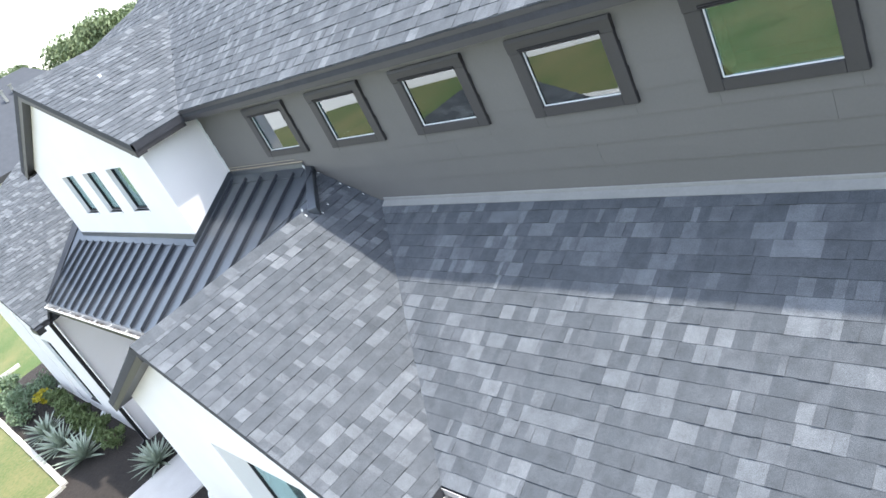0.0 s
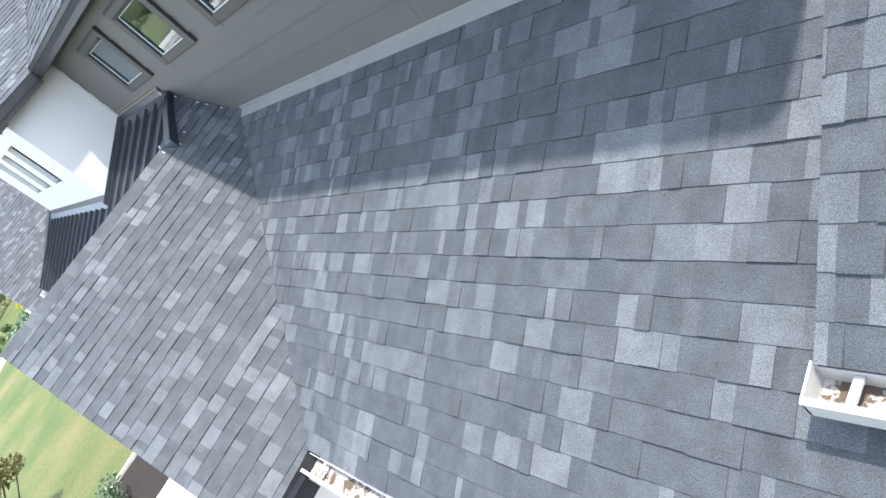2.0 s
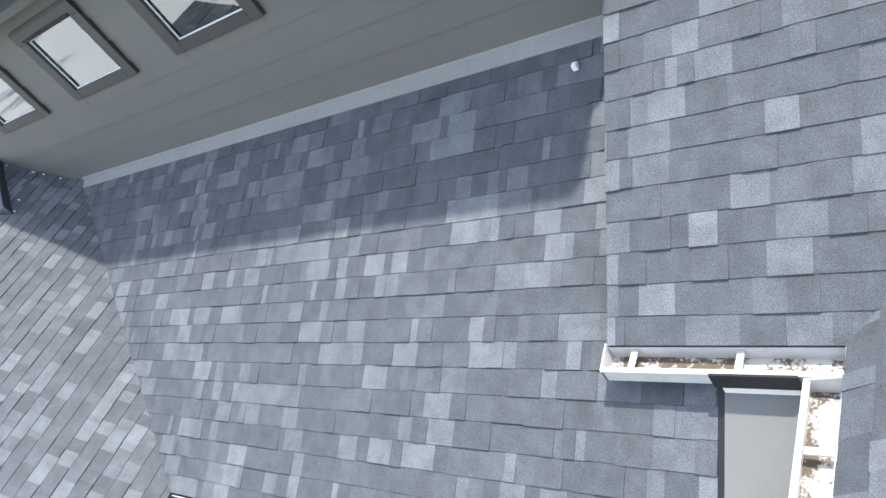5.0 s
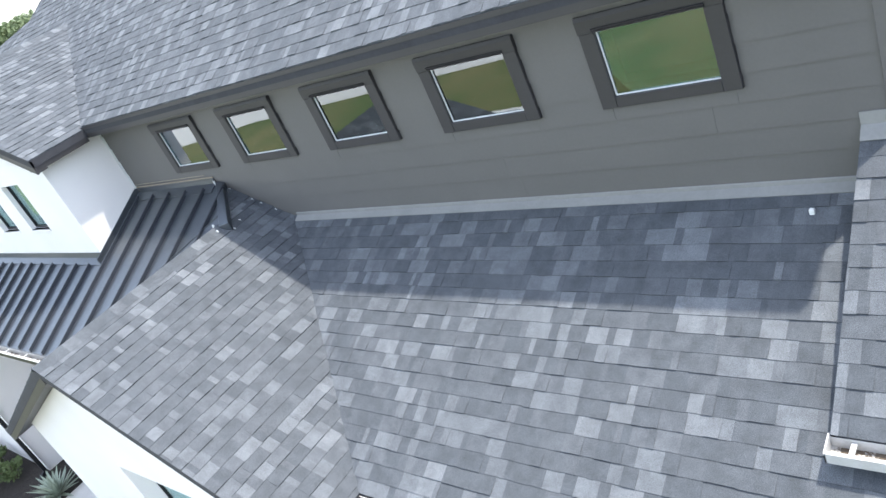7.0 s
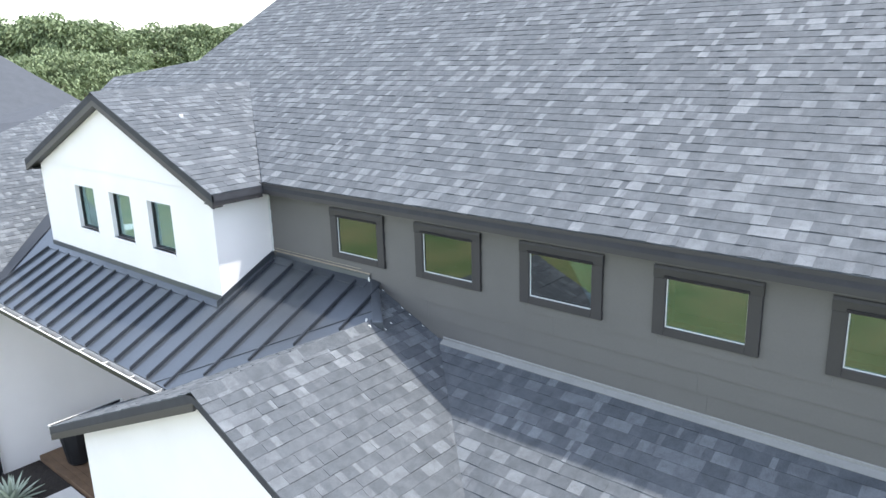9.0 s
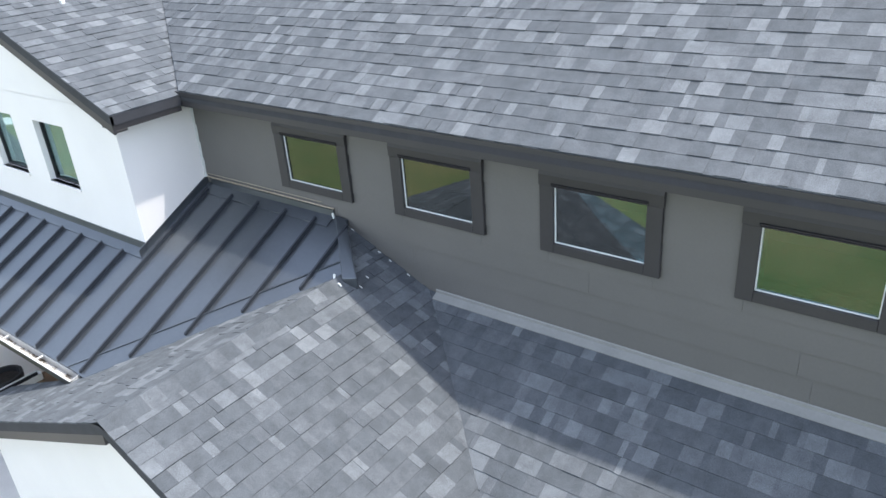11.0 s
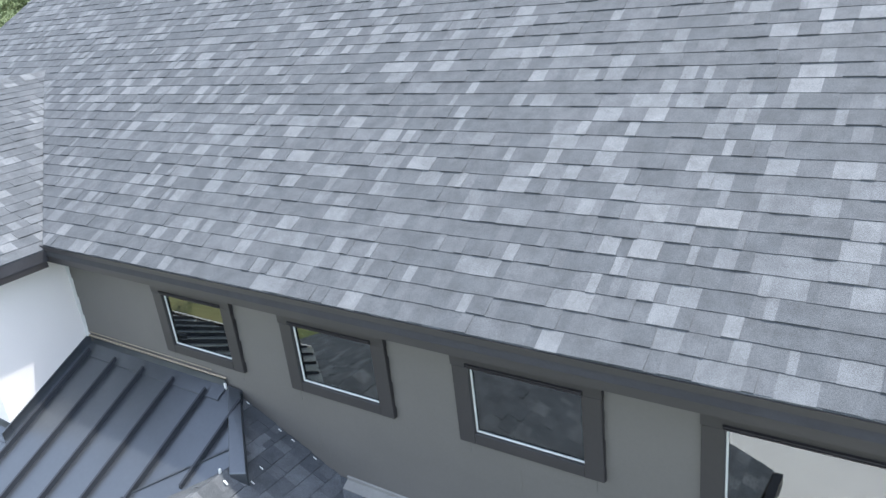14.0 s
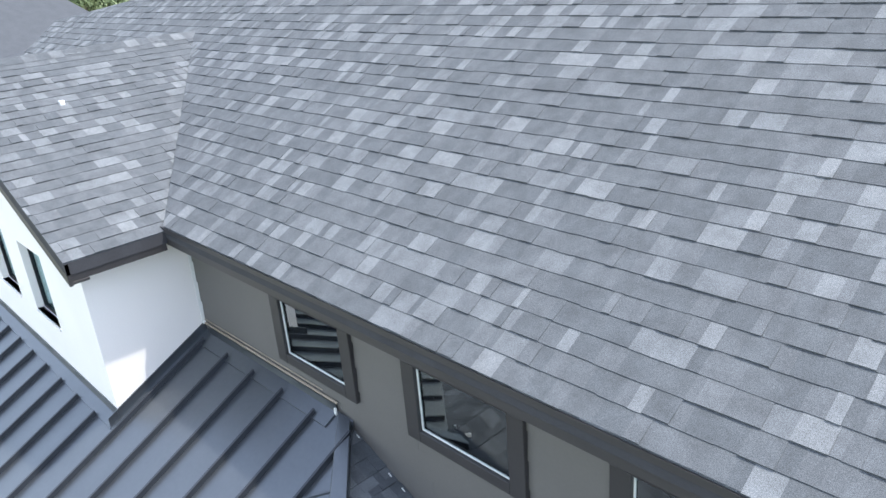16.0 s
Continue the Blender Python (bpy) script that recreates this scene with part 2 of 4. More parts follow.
def shingled(ob, origin, along, up, outline, near, seed, course, phase, limit=300):
    """Lay courses of tabs on a flat roof. along and up are unit vectors in its plane, outline a convex (u, v) polygon, anticlockwise.
    Tabs within near = (u0, u1, v0, v1) become single pieces, the rest one joined part."""
    rng = random.Random(seed)
    o, along, up = Vector(origin), Vector(along).normalized(), Vector(up).normalized()
    nrm = along.cross(up).normalized()
    if nrm.z < 0:
        nrm = -nrm
    us, vs = [p[0] for p in outline], [p[1] for p in outline]
    verts, faces, made = [], [], 0
    edges = list(zip(outline, outline[1:] + outline[:1]))
    first = math.floor((min(vs) - phase) / course)
    for r in range(first, math.ceil((max(vs) - phase) / course)):
        v0 = r * course + phase
        u = min(us) - rng.uniform(0, 0.3)
        while u < max(us):
            w = rng.choice((0.05, 0.07, 0.09, 0.11, 0.13, 0.15, 0.17, 0.20)) * rng.uniform(0.85, 1.15)
            lift = THICK * rng.choice((0.75, 0.8, 0.85, 1.45))
            g = rng.uniform(-0.003, 0.003)
            poly = [(u, v0 + g), (u + w, v0 + g), (u + w, v0 + course + 0.012), (u, v0 + course + 0.012)]
            for a, b in edges:
                poly = clip(poly, a, b)
                if len(poly) < 3:
                    break
            u += w
            if len(poly) < 3:
                continue
            top, low = [], []
            for pu, pv in poly:
                h = lift * (1 - 0.75 * min(1, max(0, (pv - v0) / course)))
                base = o + along * pu + up * pv
                top.append(base + nrm * (h + 0.004))
                low.append(base - nrm * 0.004)
            cu, cv = u - w / 2, v0 + course / 2
            n = len(poly)
            fs = [tuple(range(n))] + [(i, i + n, (i + 1) % n + n, (i + 1) % n) for i in range(n)]
            if made < limit and near and near[0] < cu < near[1] and near[2] < cv < near[3]:
                made += 1
                me = bpy.data.meshes.new("shingle")
                c = sum(top, Vector()) / n
                me.from_pydata([p - c for p in top + low], [], fs)
                me.materials.append(SHINGLE)
                s = new("shingle", me)
                s.location = c
                s.parent = ob
            else:
                k = len(verts)
                verts += top + low
                faces += [tuple(i + k for i in f) for f in fs]
    me = bpy.data.meshes.new("shingle_field")
    me.from_pydata(verts, [], faces)
    me.materials.append(SHINGLE_FIELD)
    f = new("shingle_field", me)
    f.parent = ob
    tagged(f, kind="stuff")


def roof_plane(name, slope_dir, eave, slope, plan, label, near, seed, thick=0.10, pieces=None, course=0.138, phase=0.0, limit=300):
    """A roof plane over the plan outline(s). slope_dir: plan direction in which it rises; eave: a point on it. pieces: convex outlines."""
    sx, sy = slope_dir
    e = Vector(eave)
    zat = lambda x, y: e.z + slope * ((x - e.x) * sx + (y - e.y) * sy)
    bm = bmesh.new()
    pieces = pieces or [plan]
    for pc in pieces:
        prism(bm, [(x, y, zat(x, y) - 0.004) for x, y in pc], (0, 0, -thick))
    ob = solid(name, bm, DECK, label, "roof")
    up = Vector((sx, sy, slope)).normalized()
    along = Vector((sy, -sx, 0)).normalized()
    flat = math.sqrt(1 + slope * slope)
    for i, pc in enumerate(pieces):
        out = [(((x - e.x) * along.x + (y - e.y) * along.y), ((x - e.x) * sx + (y - e.y) * sy) * flat) for x, y in pc]
        area = sum(a[0] * b[1] - b[0] * a[1] for a, b in zip(out, out[1:] + out[:1]))
        if area < 0:
            out = out[::-1]
        shingled(ob, e, along, up, out, near if i == 0 else None, seed + i, course, phase, limit)
    return ob


GZ = -0.6
EAVE_Z, EAVE_Y, MAIN_S = 5.980, -0.278, 0.585
DX, D_HALF, D_Y, D_RZ, D_S = -4.30, 3.16, -1.12, 7.235, 0.411
WALL_R = 8.20

# ---- ground ----
bm = bmesh.new()
prism(bm, [(-900, -900, GZ - 0.06), (900, -900, GZ - 0.06), (900, 900, GZ - 0.06), (-900, 900, GZ - 0.06)], (0, 0, -0.4))
solid("ground", bm, GROUND, "flat green and straw-coloured field reaching the horizon", "ground")
solid("lawn", boxes((-60, 40, -40, 12, GZ - 0.05, GZ)), LAWN, "mown green lawn with yellowish dry patches", "lawn")
solid("garden_bed", boxes((-19.6, -0.6, -4.12, -1.58, GZ - 0.03, GZ + 0.05), (-9.4, 2.6, -7.5, -4.1, GZ - 0.03, GZ + 0.046)), MULCH, "dark brown mulch bed along the white walls", "garden bed")
solid("pavement", boxes((-6.65, -4.85, -14, -1.62, GZ - 0.02, GZ + 0.09), (2.6, 12, -9, -1.4, GZ - 0.02, GZ + 0.085)), CONCRETE, "pale concrete walkway to the porch", "walkway")
bm = bmesh.new()
prism(bm, [(-9, -19.6, GZ + 0.02), (-9, -38, GZ + 0.02), (-130, -60, GZ + 0.02), (-130, -24, GZ + 0.02), (-46, -17.2, GZ + 0.02), (-33, -16.2, GZ + 0.02), (-26, -18.3, GZ + 0.02)], (0, 0, -0.06))
solid("street", bm, CONCRETE, "pale concrete street mirrored in the small windows", "street")
solid("road", boxes((-72, -66, -200, 200, GZ - 0.05, GZ + 0.012)), CONCRETE, "pale grey concrete road behind the lawns", "road")
bm = bmesh.new()
prism(bm, [(-28.0, -13.2, GZ + 0.03), (-44.6, -2.6, GZ + 0.03), (-44.2, -1.4, GZ + 0.03), (-27.6, -12.0, GZ + 0.03)], (0, 0, -0.07))
solid("footpath", bm, CONCRETE, "pale concrete path across the lawn", "path")

# ---- main block: siding wall with five windows ----
WIN = [(1.5885 * i, 1.5885 * i + 1.03) for i in range(5)]
WZ0, WZ1 = 5.0, 5.71
JAMB = 0.125
bm = bmesh.new()
panel_wall(bm, -1.52, WALL_R - 0.02, 3.2, 5.95, 0.014, 0.20, [(a + JAMB, b - JAMB, WZ0 + 0.085, WZ1 - 0.125) for a, b in WIN])
box(bm, WALL_R - 0.2, WALL_R - 0.02, 0.2, 6.0, 3.2, 5.95)
wall = solid("wall_north", bm, SIDING, "grey painted lap-siding wall under the main eave", "wall")
LAP = 0.203
rng = random.Random(5)
z = 4.08
while z < 5.92:
    z1 = min(z + LAP, 5.94)
    runs = [(-1.48, WALL_R - 0.03, z, z1)]
    if z1 > WZ0 + 0.08 and z < WZ1 - 0.12:
        edges = [-1.48] + [v for a, b in WIN for v in (a + 0.06, b - 0.06)] + [WALL_R - 0.03]
        runs = [(edges[k], edges[k + 1], z, z1) for k in range(0, len(edges), 2)]
        if z < WZ0:
            runs += [(a + 0.06, b - 0.06, z, WZ0 + 0.05) for a, b in WIN]
        if z1 > WZ1:
            runs += [(a + 0.06, b - 0.06, WZ1 - 0.06, z1) for a, b in WIN]
    for a, b, za, zb in runs:
        cut = [a]
        while b - cut[-1] > 3.9:
            cut.append(cut[-1] + rng.uniform(2.2, 3.6))
        cut.append(b)
        for p, q in zip(cut, cut[1:]):
            bm = bmesh.new()
            prism(bm, [(p + 0.001, 0.013, za), (p + 0.001, -0.006, za), (p + 0.001, 0.005, zb + 0.012), (p + 0.001, 0.013, zb + 0.012)], (q - p - 0.002, 0, 0))
            part("siding_board", bm, SIDING, wall)
    z += LAP

# corner board at the end of the siding wall
solid("trim", boxes((WALL_R - 0.03, WALL_R + 0.05, -0.03, 0.09, 4.60, 5.94)), SIDING, "grey corner board with a worn pale edge", "trim", bevel=0.006)


def clerestory(i, x0, x1):
    w = thing(f"window_{i}", x0, 0, WZ0, "small fixed window in a wide charcoal surround", "window", "clerestory windows", "structure")
    W, H = x1 - x0, WZ1 - WZ0
    f = part("window_frame", boxes((0, JAMB, -0.035, 0.04, 0, H - 0.125), (W - JAMB, W, -0.035, 0.04, 0, H - 0.125), (JAMB, W - JAMB, -0.034, 0.04, 0, 0.085)), TRIM, w, "charcoal painted surround", 0.004)
    bm = bmesh.new()
    prism(bm, [(-0.004, 0.02, H - 0.125), (-0.004, -0.036, H - 0.125), (-0.004, -0.04, H - 0.03), (-0.004, -0.03, H), (-0.004, 0.02, H)], (W + 0.008, 0, 0))
    part("head_trim", bm, TRIM, w)
    bm = bmesh.new()
    for y0, z0 in ((-0.046, H - 0.112), (-0.050, H - 0.096)):
        prism(bm, [(JAMB - 0.012, -0.03, z0 - 0.012), (JAMB - 0.012, y0, z0 - 0.010), (JAMB - 0.012, y0 - 0.004, z0), (JAMB - 0.012, -0.03, z0 + 0.004)], (W - 2 * JAMB + 0.024, 0, 0))
    part("drip_cap", bm, TRIM, w)
    a, b, c, d = JAMB, W - JAMB, 0.085, H - 0.125
    part("sash", boxes((a, a + 0.010, -0.008, 0.03, c, d), (b - 0.010, b, -0.004, 0.03, c, d), (a + 0.010, b - 0.010, -0.008, 0.03, c, c + 0.009), (a + 0.010, b - 0.010, -0.004, 0.03, d - 0.010, d)), VINYL, w, "white vinyl sash")
    p = part("pane", boxes((a + 0.0105, b - 0.0105, 0.000, 0.006, c + 0.0095, d - 0.0105)), GLASS, w, "reflective coated glass")
    p.visible_shadow = False
    return w


for i, (a, b) in enumerate(WIN):
    clerestory(i + 1, a, b)
solid("room_liner", boxes((-1.3, WALL_R - 0.25, 2.6, 2.65, 4.2, 5.95), (-1.3, WALL_R - 0.25, 0.22, 2.6, 4.2, 4.25)), DARKROOM, "dark room seen behind the small windows", "room wall")

# wall flashing
bm = bmesh.new()
prism(bm, [(2.0, -0.008, 4.20), (2.0, -0.018, 4.20), (2.0, -0.018, 4.276), (2.0, -0.008, 4.284)], (8.0 - 2.0, 0, 0))
prism(bm, [(2.0, -0.012, 4.24), (2.0, -0.085, 4.206), (2.0, -0.085, 4.212), (2.0, -0.019, 4.25)], (8.0 - 2.0, 0, 0))
solid("wall_flashing", bm, FLASH, "pale grey metal flashing at the foot of the siding", "flashing", kind="structure")

# ---- main roof and dormer roof ----
apex_y = EAVE_Y + (D_RZ - EAVE_Z) / MAIN_S
RIDGE_Y, LOW_Y, X_L, X_R = 4.88, 2.55, -7.05, 8.30
right_piece = [(DX, apex_y), (DX + D_HALF, EAVE_Y), (X_R, EAVE_Y), (X_R, RIDGE_Y), (DX, RIDGE_Y)]
left_piece = [(DX, apex_y), (DX, RIDGE_Y), (X_L, RIDGE_Y), (X_L, EAVE_Y + (X_L - DX + D_HALF) / D_HALF * (apex_y - EAVE_Y))]
far_piece = [(X_L, 0.3), (X_L, LOW_Y), (-9.8, LOW_Y - 0.58), (-9.0, 0.3)]
roof_plane("roof_main", (0, 1), (0, EAVE_Y, EAVE_Z), MAIN_S, right_piece, "large roof of blue-grey laminated asphalt shingles", (2.0, 7.0, -0.1, 1.6), 11, pieces=[right_piece, left_piece, far_piece], course=0.1365, phase=0.003)
rz = EAVE_Z + MAIN_S * (RIDGE_Y - EAVE_Y)
lz = EAVE_Z + MAIN_S * (LOW_Y - EAVE_Y)
# back slopes, unseen but closing the house
bm = bmesh.new()
prism(bm, [(X_L, RIDGE_Y, rz), (X_R, RIDGE_Y, rz), (X_R, RIDGE_Y + 7, rz - 3.5), (X_L, RIDGE_Y + 7, rz - 3.5)], (0, 0, -0.1))
prism(bm, [(-9.8, LOW_Y - 0.58, lz - 0.34), (X_L, LOW_Y, lz), (X_L, LOW_Y + 3.3, lz - 1.65), (-9.8, LOW_Y + 2.7, lz - 1.9)], (0, 0, -0.1))
solid("roof_back", bm, SHINGLE_FIELD, "rear slope of the shingled main roof", "roof")
bm = bmesh.new()
prism(bm, [(X_L, 3, 4), (X_L, RIDGE_Y + 6.8, 4), (X_L, RIDGE_Y, rz - 0.1), (X_L, 3, EAVE_Z + MAIN_S * 3.1)], (0.12, 0, 0))
box(bm, X_L, X_R - 0.3, RIDGE_Y + 6.6, RIDGE_Y + 6.8, GZ, 6.0)
box(bm, -9.6, X_L, LOW_Y + 2.4, LOW_Y + 2.6, GZ, lz - 1.7)
bm2 = bmesh.new()
prism(bm2, [(WALL_R - 0.02, 0.09, 4), (WALL_R - 0.02, RIDGE_Y + 6.8, 4), (WALL_R - 0.02, RIDGE_Y, rz - 0.15), (WALL_R - 0.02, 0.09, EAVE_Z)], (0.05, 0, 0))
solid("wall_east", bm2, SIDING, "grey siding end wall above the side roof", "wall")
solid("wall_gable_ends", bm, STUCCO, "white stucco end and rear walls of the house", "wall")
# ridge caps
bm = bmesh.new()
x = X_L
while x < X_R:
    prism(bm, [(x, RIDGE_Y - 0.14, rz - 0.055), (x, RIDGE_Y, rz + 0.02), (x, RIDGE_Y + 0.14, rz - 0.055), (x, RIDGE_Y, rz - 0.02)], (0.24, 0, 0.006))
    x += 0.143
tagged(solid("ridge_cap", bm, SHINGLE_FIELD, "row of folded ridge shingles on the main roof", "ridge cap"), kind="stuff")
# soffit and fascia of the main eave
solid("soffit", boxes((DX + D_HALF, X_R, EAVE_Y + 0.03, 0.012, EAVE_Z - 0.16, EAVE_Z - 0.14)), TRIM, "charcoal soffit under the main eave", "soffit")
solid("fascia", boxes((DX + D_HALF - 0.12, X_R, EAVE_Y + 0.004, EAVE_Y + 0.03, EAVE_Z - 0.165, EAVE_Z - 0.01)), TRIM, "charcoal fascia board along the main eave", "fascia")
solid("drip_edge", boxes((DX + D_HALF - 0.12, X_R, EAVE_Y - 0.008, EAVE_Y + 0.003, EAVE_Z - 0.045, EAVE_Z - 0.004)), TRIM, "thin dark metal drip edge under the first shingle course", "drip edge")

# dormer roof: two slopes meeting at a ridge
d_eave_z = D_RZ - D_S * D_HALF
rr = [(DX, D_Y), (DX + D_HALF, D_Y), (DX + D_HALF, EAVE_Y), (DX, apex_y)]
ll = [(DX, D_Y), (DX, apex_y), (DX - D_HALF, EAVE_Y), (DX - D_HALF, D_Y)]
roof_plane("roof_dormer_east", (-1, 0), (DX + D_HALF, 0, d_eave_z), D_S, rr, "slope of the gabled dormer in blue-grey shingles", (-9, 9, -1, 9), 31, limit=700)
roof_plane("roof_dormer_west", (1, 0), (DX - D_HALF, 0, d_eave_z), D_S, ll, "far slope of the gabled dormer in blue-grey shingles", None, 41)
solid("roof_vent_cap", boxes((-3.31, -3.26, -0.21, -0.16, D_RZ - D_S * 1.02 - 0.02, D_RZ - D_S * 1.02 + 0.045)), VINYL, "small white cap on the dormer shingles", "cap", kind="thing", bevel=0.006)
bm = bmesh.new()
y = D_Y
while y < apex_y:
    prism(bm, [(DX - 0.13, y, D_RZ - 0.045), (DX, y, D_RZ + 0.022), (DX + 0.13, y, D_RZ - 0.045), (DX, y, D_RZ - 0.02)], (0, 0.22, 0.005))
    y += 0.143
solid("ridge_cap", bm, SHINGLE_FIELD, "row of folded ridge shingles on the dormer", "ridge cap", kind="stuff")


def rake(name, x0, z0, x1, z1, y, label, depth=0.20, under=0.28):
    """Rake board with its soffit along a gable edge at y."""
    bm = bmesh.new()
    prism(bm, [(x0, y, z0 - 0.012), (x1, y, z1 - 0.012), (x1, y, z1 - depth), (x0, y, z0 - depth)], (0, 0.03, 0))
    prism(bm, [(x0, y + 0.03, z0 - depth + 0.03), (x1, y + 0.03, z1 - depth + 0.03), (x1, y + 0.03, z1 - depth + 0.01), (x0, y + 0.03, z0 - depth + 0.01)], (0, under, 0))
    solid(name, bm, TRIM, label, "rake board")


DW_L, DW_R, DW_Y = DX - 2.85, -1.40, -0.965
rake("rake_board", DX, D_RZ, DX + D_HALF, d_eave_z, D_Y + 0.003, "charcoal rake board on the dormer gable", 0.2, 0.13)
rake("rake_board", DX, D_RZ, DX - D_HALF, d_eave_z, D_Y + 0.003, "charcoal rake board on the dormer gable", 0.2, 0.13)
solid("fascia", boxes((DX + D_HALF - 0.035, DX + D_HALF - 0.006, D_Y + 0.034, EAVE_Y - 0.01, d_eave_z - 0.165, d_eave_z - 0.005), (DW_R, DX + D_HALF - 0.036, D_Y + 0.034, EAVE_Y, d_eave_z - 0.16, d_eave_z - 0.14)), TRIM, "charcoal fascia and soffit of the dormer eave", "fascia")
solid("fascia", boxes((DX - D_HALF + 0.006, DX - D_HALF + 0.035, D_Y + 0.034, EAVE_Y, d_eave_z - 0.165, d_eave_z - 0.005), (DX - D_HALF + 0.036, DW_L, D_Y + 0.034, EAVE_Y, d_eave_z - 0.16, d_eave_z - 0.14)), TRIM, "charcoal fascia and soffit of the dormer eave", "fascia")

# dormer walls
DWIN = [(-5.80, -5.09), (-4.52, -3.81), (-3.26, -2.55)]
DZ0, DZ1 = 4.83, 5.60
bm = bmesh.new()
panel_wall(bm, DW_L, DW_R, 3.9, d_eave_z - 0.02, DW_Y, DW_Y + 0.15, [(a, b, DZ0, DZ1) for a, b in DWIN])
gz = D_S * (DW_R - DX)
gtop = D_RZ - 0.13
prism(bm, [(DW_L, DW_Y, d_eave_z - 0.02), (DW_R, DW_Y, d_eave_z - 0.02), (DW_R, DW_Y, gtop - gz), (DX, DW_Y, gtop), (DW_L, DW_Y, gtop - gz)], (0, 0.15, 0))
box(bm, DW_R - 0.15, DW_R, DW_Y + 0.15, 0.013, 3.9, d_eave_z - 0.02)
box(bm, DW_L, DW_L + 0.15, DW_Y + 0.15, 0.2, 3.9, d_eave_z - 0.02)
solid("wall_dormer", bm, STUCCO, "white stucco walls of the gabled dormer", "wall")
solid("dormer_liner", boxes((DW_L + 0.2, DW_R - 0.2, -0.3, -0.25, 4.0, 5.9), (DW_L + 0.2, DW_R - 0.2, -0.8, -0.3, 4.4, 4.45)), ROOM_BACKING, "grey-green room behind the dormer windows", "room wall")


def tall_window(name, x0, x1, z0, z1, y, label, group, bars=0):
    w = thing(name, x0, y, z0, label, "window", group, "structure")
    W, H = x1 - x0, z1 - z0
    part("window_frame", boxes((0, 0.03, 0.07, 0.12, 0, H), (W - 0.03, W, 0.07, 0.12, 0, H), (0.03, W - 0.03, 0.07, 0.12, 0, 0.03), (0.03, W - 0.03, 0.07, 0.12, H - 0.03, H)), BLACK, w, "black window frame")
    for k in range(bars):
        zz = H * (k + 1) / (bars + 1)
        part("glazing_bar", boxes((0.03, W - 0.03, 0.075, 0.11, zz - 0.015, zz + 0.015)), BLACK, w)
    p = part("pane", boxes((0.026, W - 0.026, 0.088, 0.094, 0.026, H - 0.026)), GLASS_TEAL, w, "greenish reflective glass")
    p.visible_shadow = False
    # added sheet close behind the pane, catches sky light so the glass looks paler
    part("pane_backing", boxes((0.03, W - 0.03, 0.125, 0.13, 0.03, H - 0.03)), ROOM_BACKING, w, "grey-green sheet added behind the glass to lighten it")
    part("window_sill", boxes((-0.01, W + 0.01, -0.02, 0.06, -0.03, 0.0)), STUCCO, w)


for i, (a, b) in enumerate(DWIN):
    tall_window(f"window_{6 + i}", a, b, DZ0, DZ1, DW_Y, "narrow black-framed window set deep in white stucco", "dormer windows")

# ---- standing-seam metal roof below the dormer ----
MZ, MS, MY = 4.785, 0.505, -2.30
metal = lambda y: MZ + MS * y
bm = bmesh.new()
prism(bm, [(-8.9, 0, metal(0)), (-7.2, MY, metal(MY)), (-0.74, MY, metal(MY)), (1.32, -0.545, metal(-0.545)), (0.90, 0, metal(0))], (0, 0, -0.06))
mroof = solid("roof_metal", bm, METAL, "charcoal standing-seam metal roof below the dormer", "roof")
seam = -0.83 - 14 * 0.452
while seam < 1.2:
    y0 = MY if seam < -0.74 else (seam - 1.960) / 1.1744 + 0.01
    y1 = DW_Y - 0.11 if DW_L - 0.1 < seam < DW_R + 0.1 else -0.1
    if y1 - y0 > 0.1:
        # rib coloured darker than the pan to stand in for its shaded sides
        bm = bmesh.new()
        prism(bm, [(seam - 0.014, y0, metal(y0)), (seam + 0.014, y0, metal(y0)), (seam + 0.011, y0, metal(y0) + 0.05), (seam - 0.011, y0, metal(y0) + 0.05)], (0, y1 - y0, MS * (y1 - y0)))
        part("seam", bm, SEAM_SHADE, mroof)
    seam += 0.452
# apron flashing round the dormer foot and along the siding
bm = bmesh.new()
def apron(p, q, out, h=0.10, w=0.11):
    """Angled metal apron between a wall foot p-q and the roof; out: plan direction away from the wall."""
    o = Vector((out[0], out[1], 0))
    pts = []
    for c in (p, q):
        z = metal(c[1])
        zo = metal(c[1] + out[1] * w)
        pts.append([Vector((c[0], c[1], z + h)) + o * 0.012, Vector((c[0], c[1], z + 0.012)) + o * 0.012, Vector((c[0] + out[0] * w, c[1] + out[1] * w, zo + 0.014)), Vector((c[0] + out[0] * w, c[1] + out[1] * w, zo + 0.004)), Vector((c[0], c[1], z + 0.002)), Vector((c[0], c[1], z + h))])
    a = [bm.verts.new(v) for v in pts[0]]
    b = [bm.verts.new(v) for v in pts[1]]
    for i in range(6):
        j = (i + 1) % 6
        bm.faces.new((a[i], a[j], b[j], b[i]))
    bm.faces.new(a[::-1])
    bm.faces.new(b)
apron((DW_L, DW_Y), (DW_R + 0.02, DW_Y), (0, -1))
apron((DW_R, DW_Y - 0.1), (DW_R, 0), (1, 0))
apron((DW_R + 0.1, -0.012), (0.72, -0.012), (0, -1), 0.08, 0.13)
solid("apron_flashing", bm, METAL, "charcoal apron flashing where the metal roof meets the walls", "flashing")
solid("white_bead", boxes((DW_R + 0.003, DW_R + 0.016, -0.03, 0.008, 4.86, 5.80)), VINYL, "white sealant bead in the wall corner", "sealant")

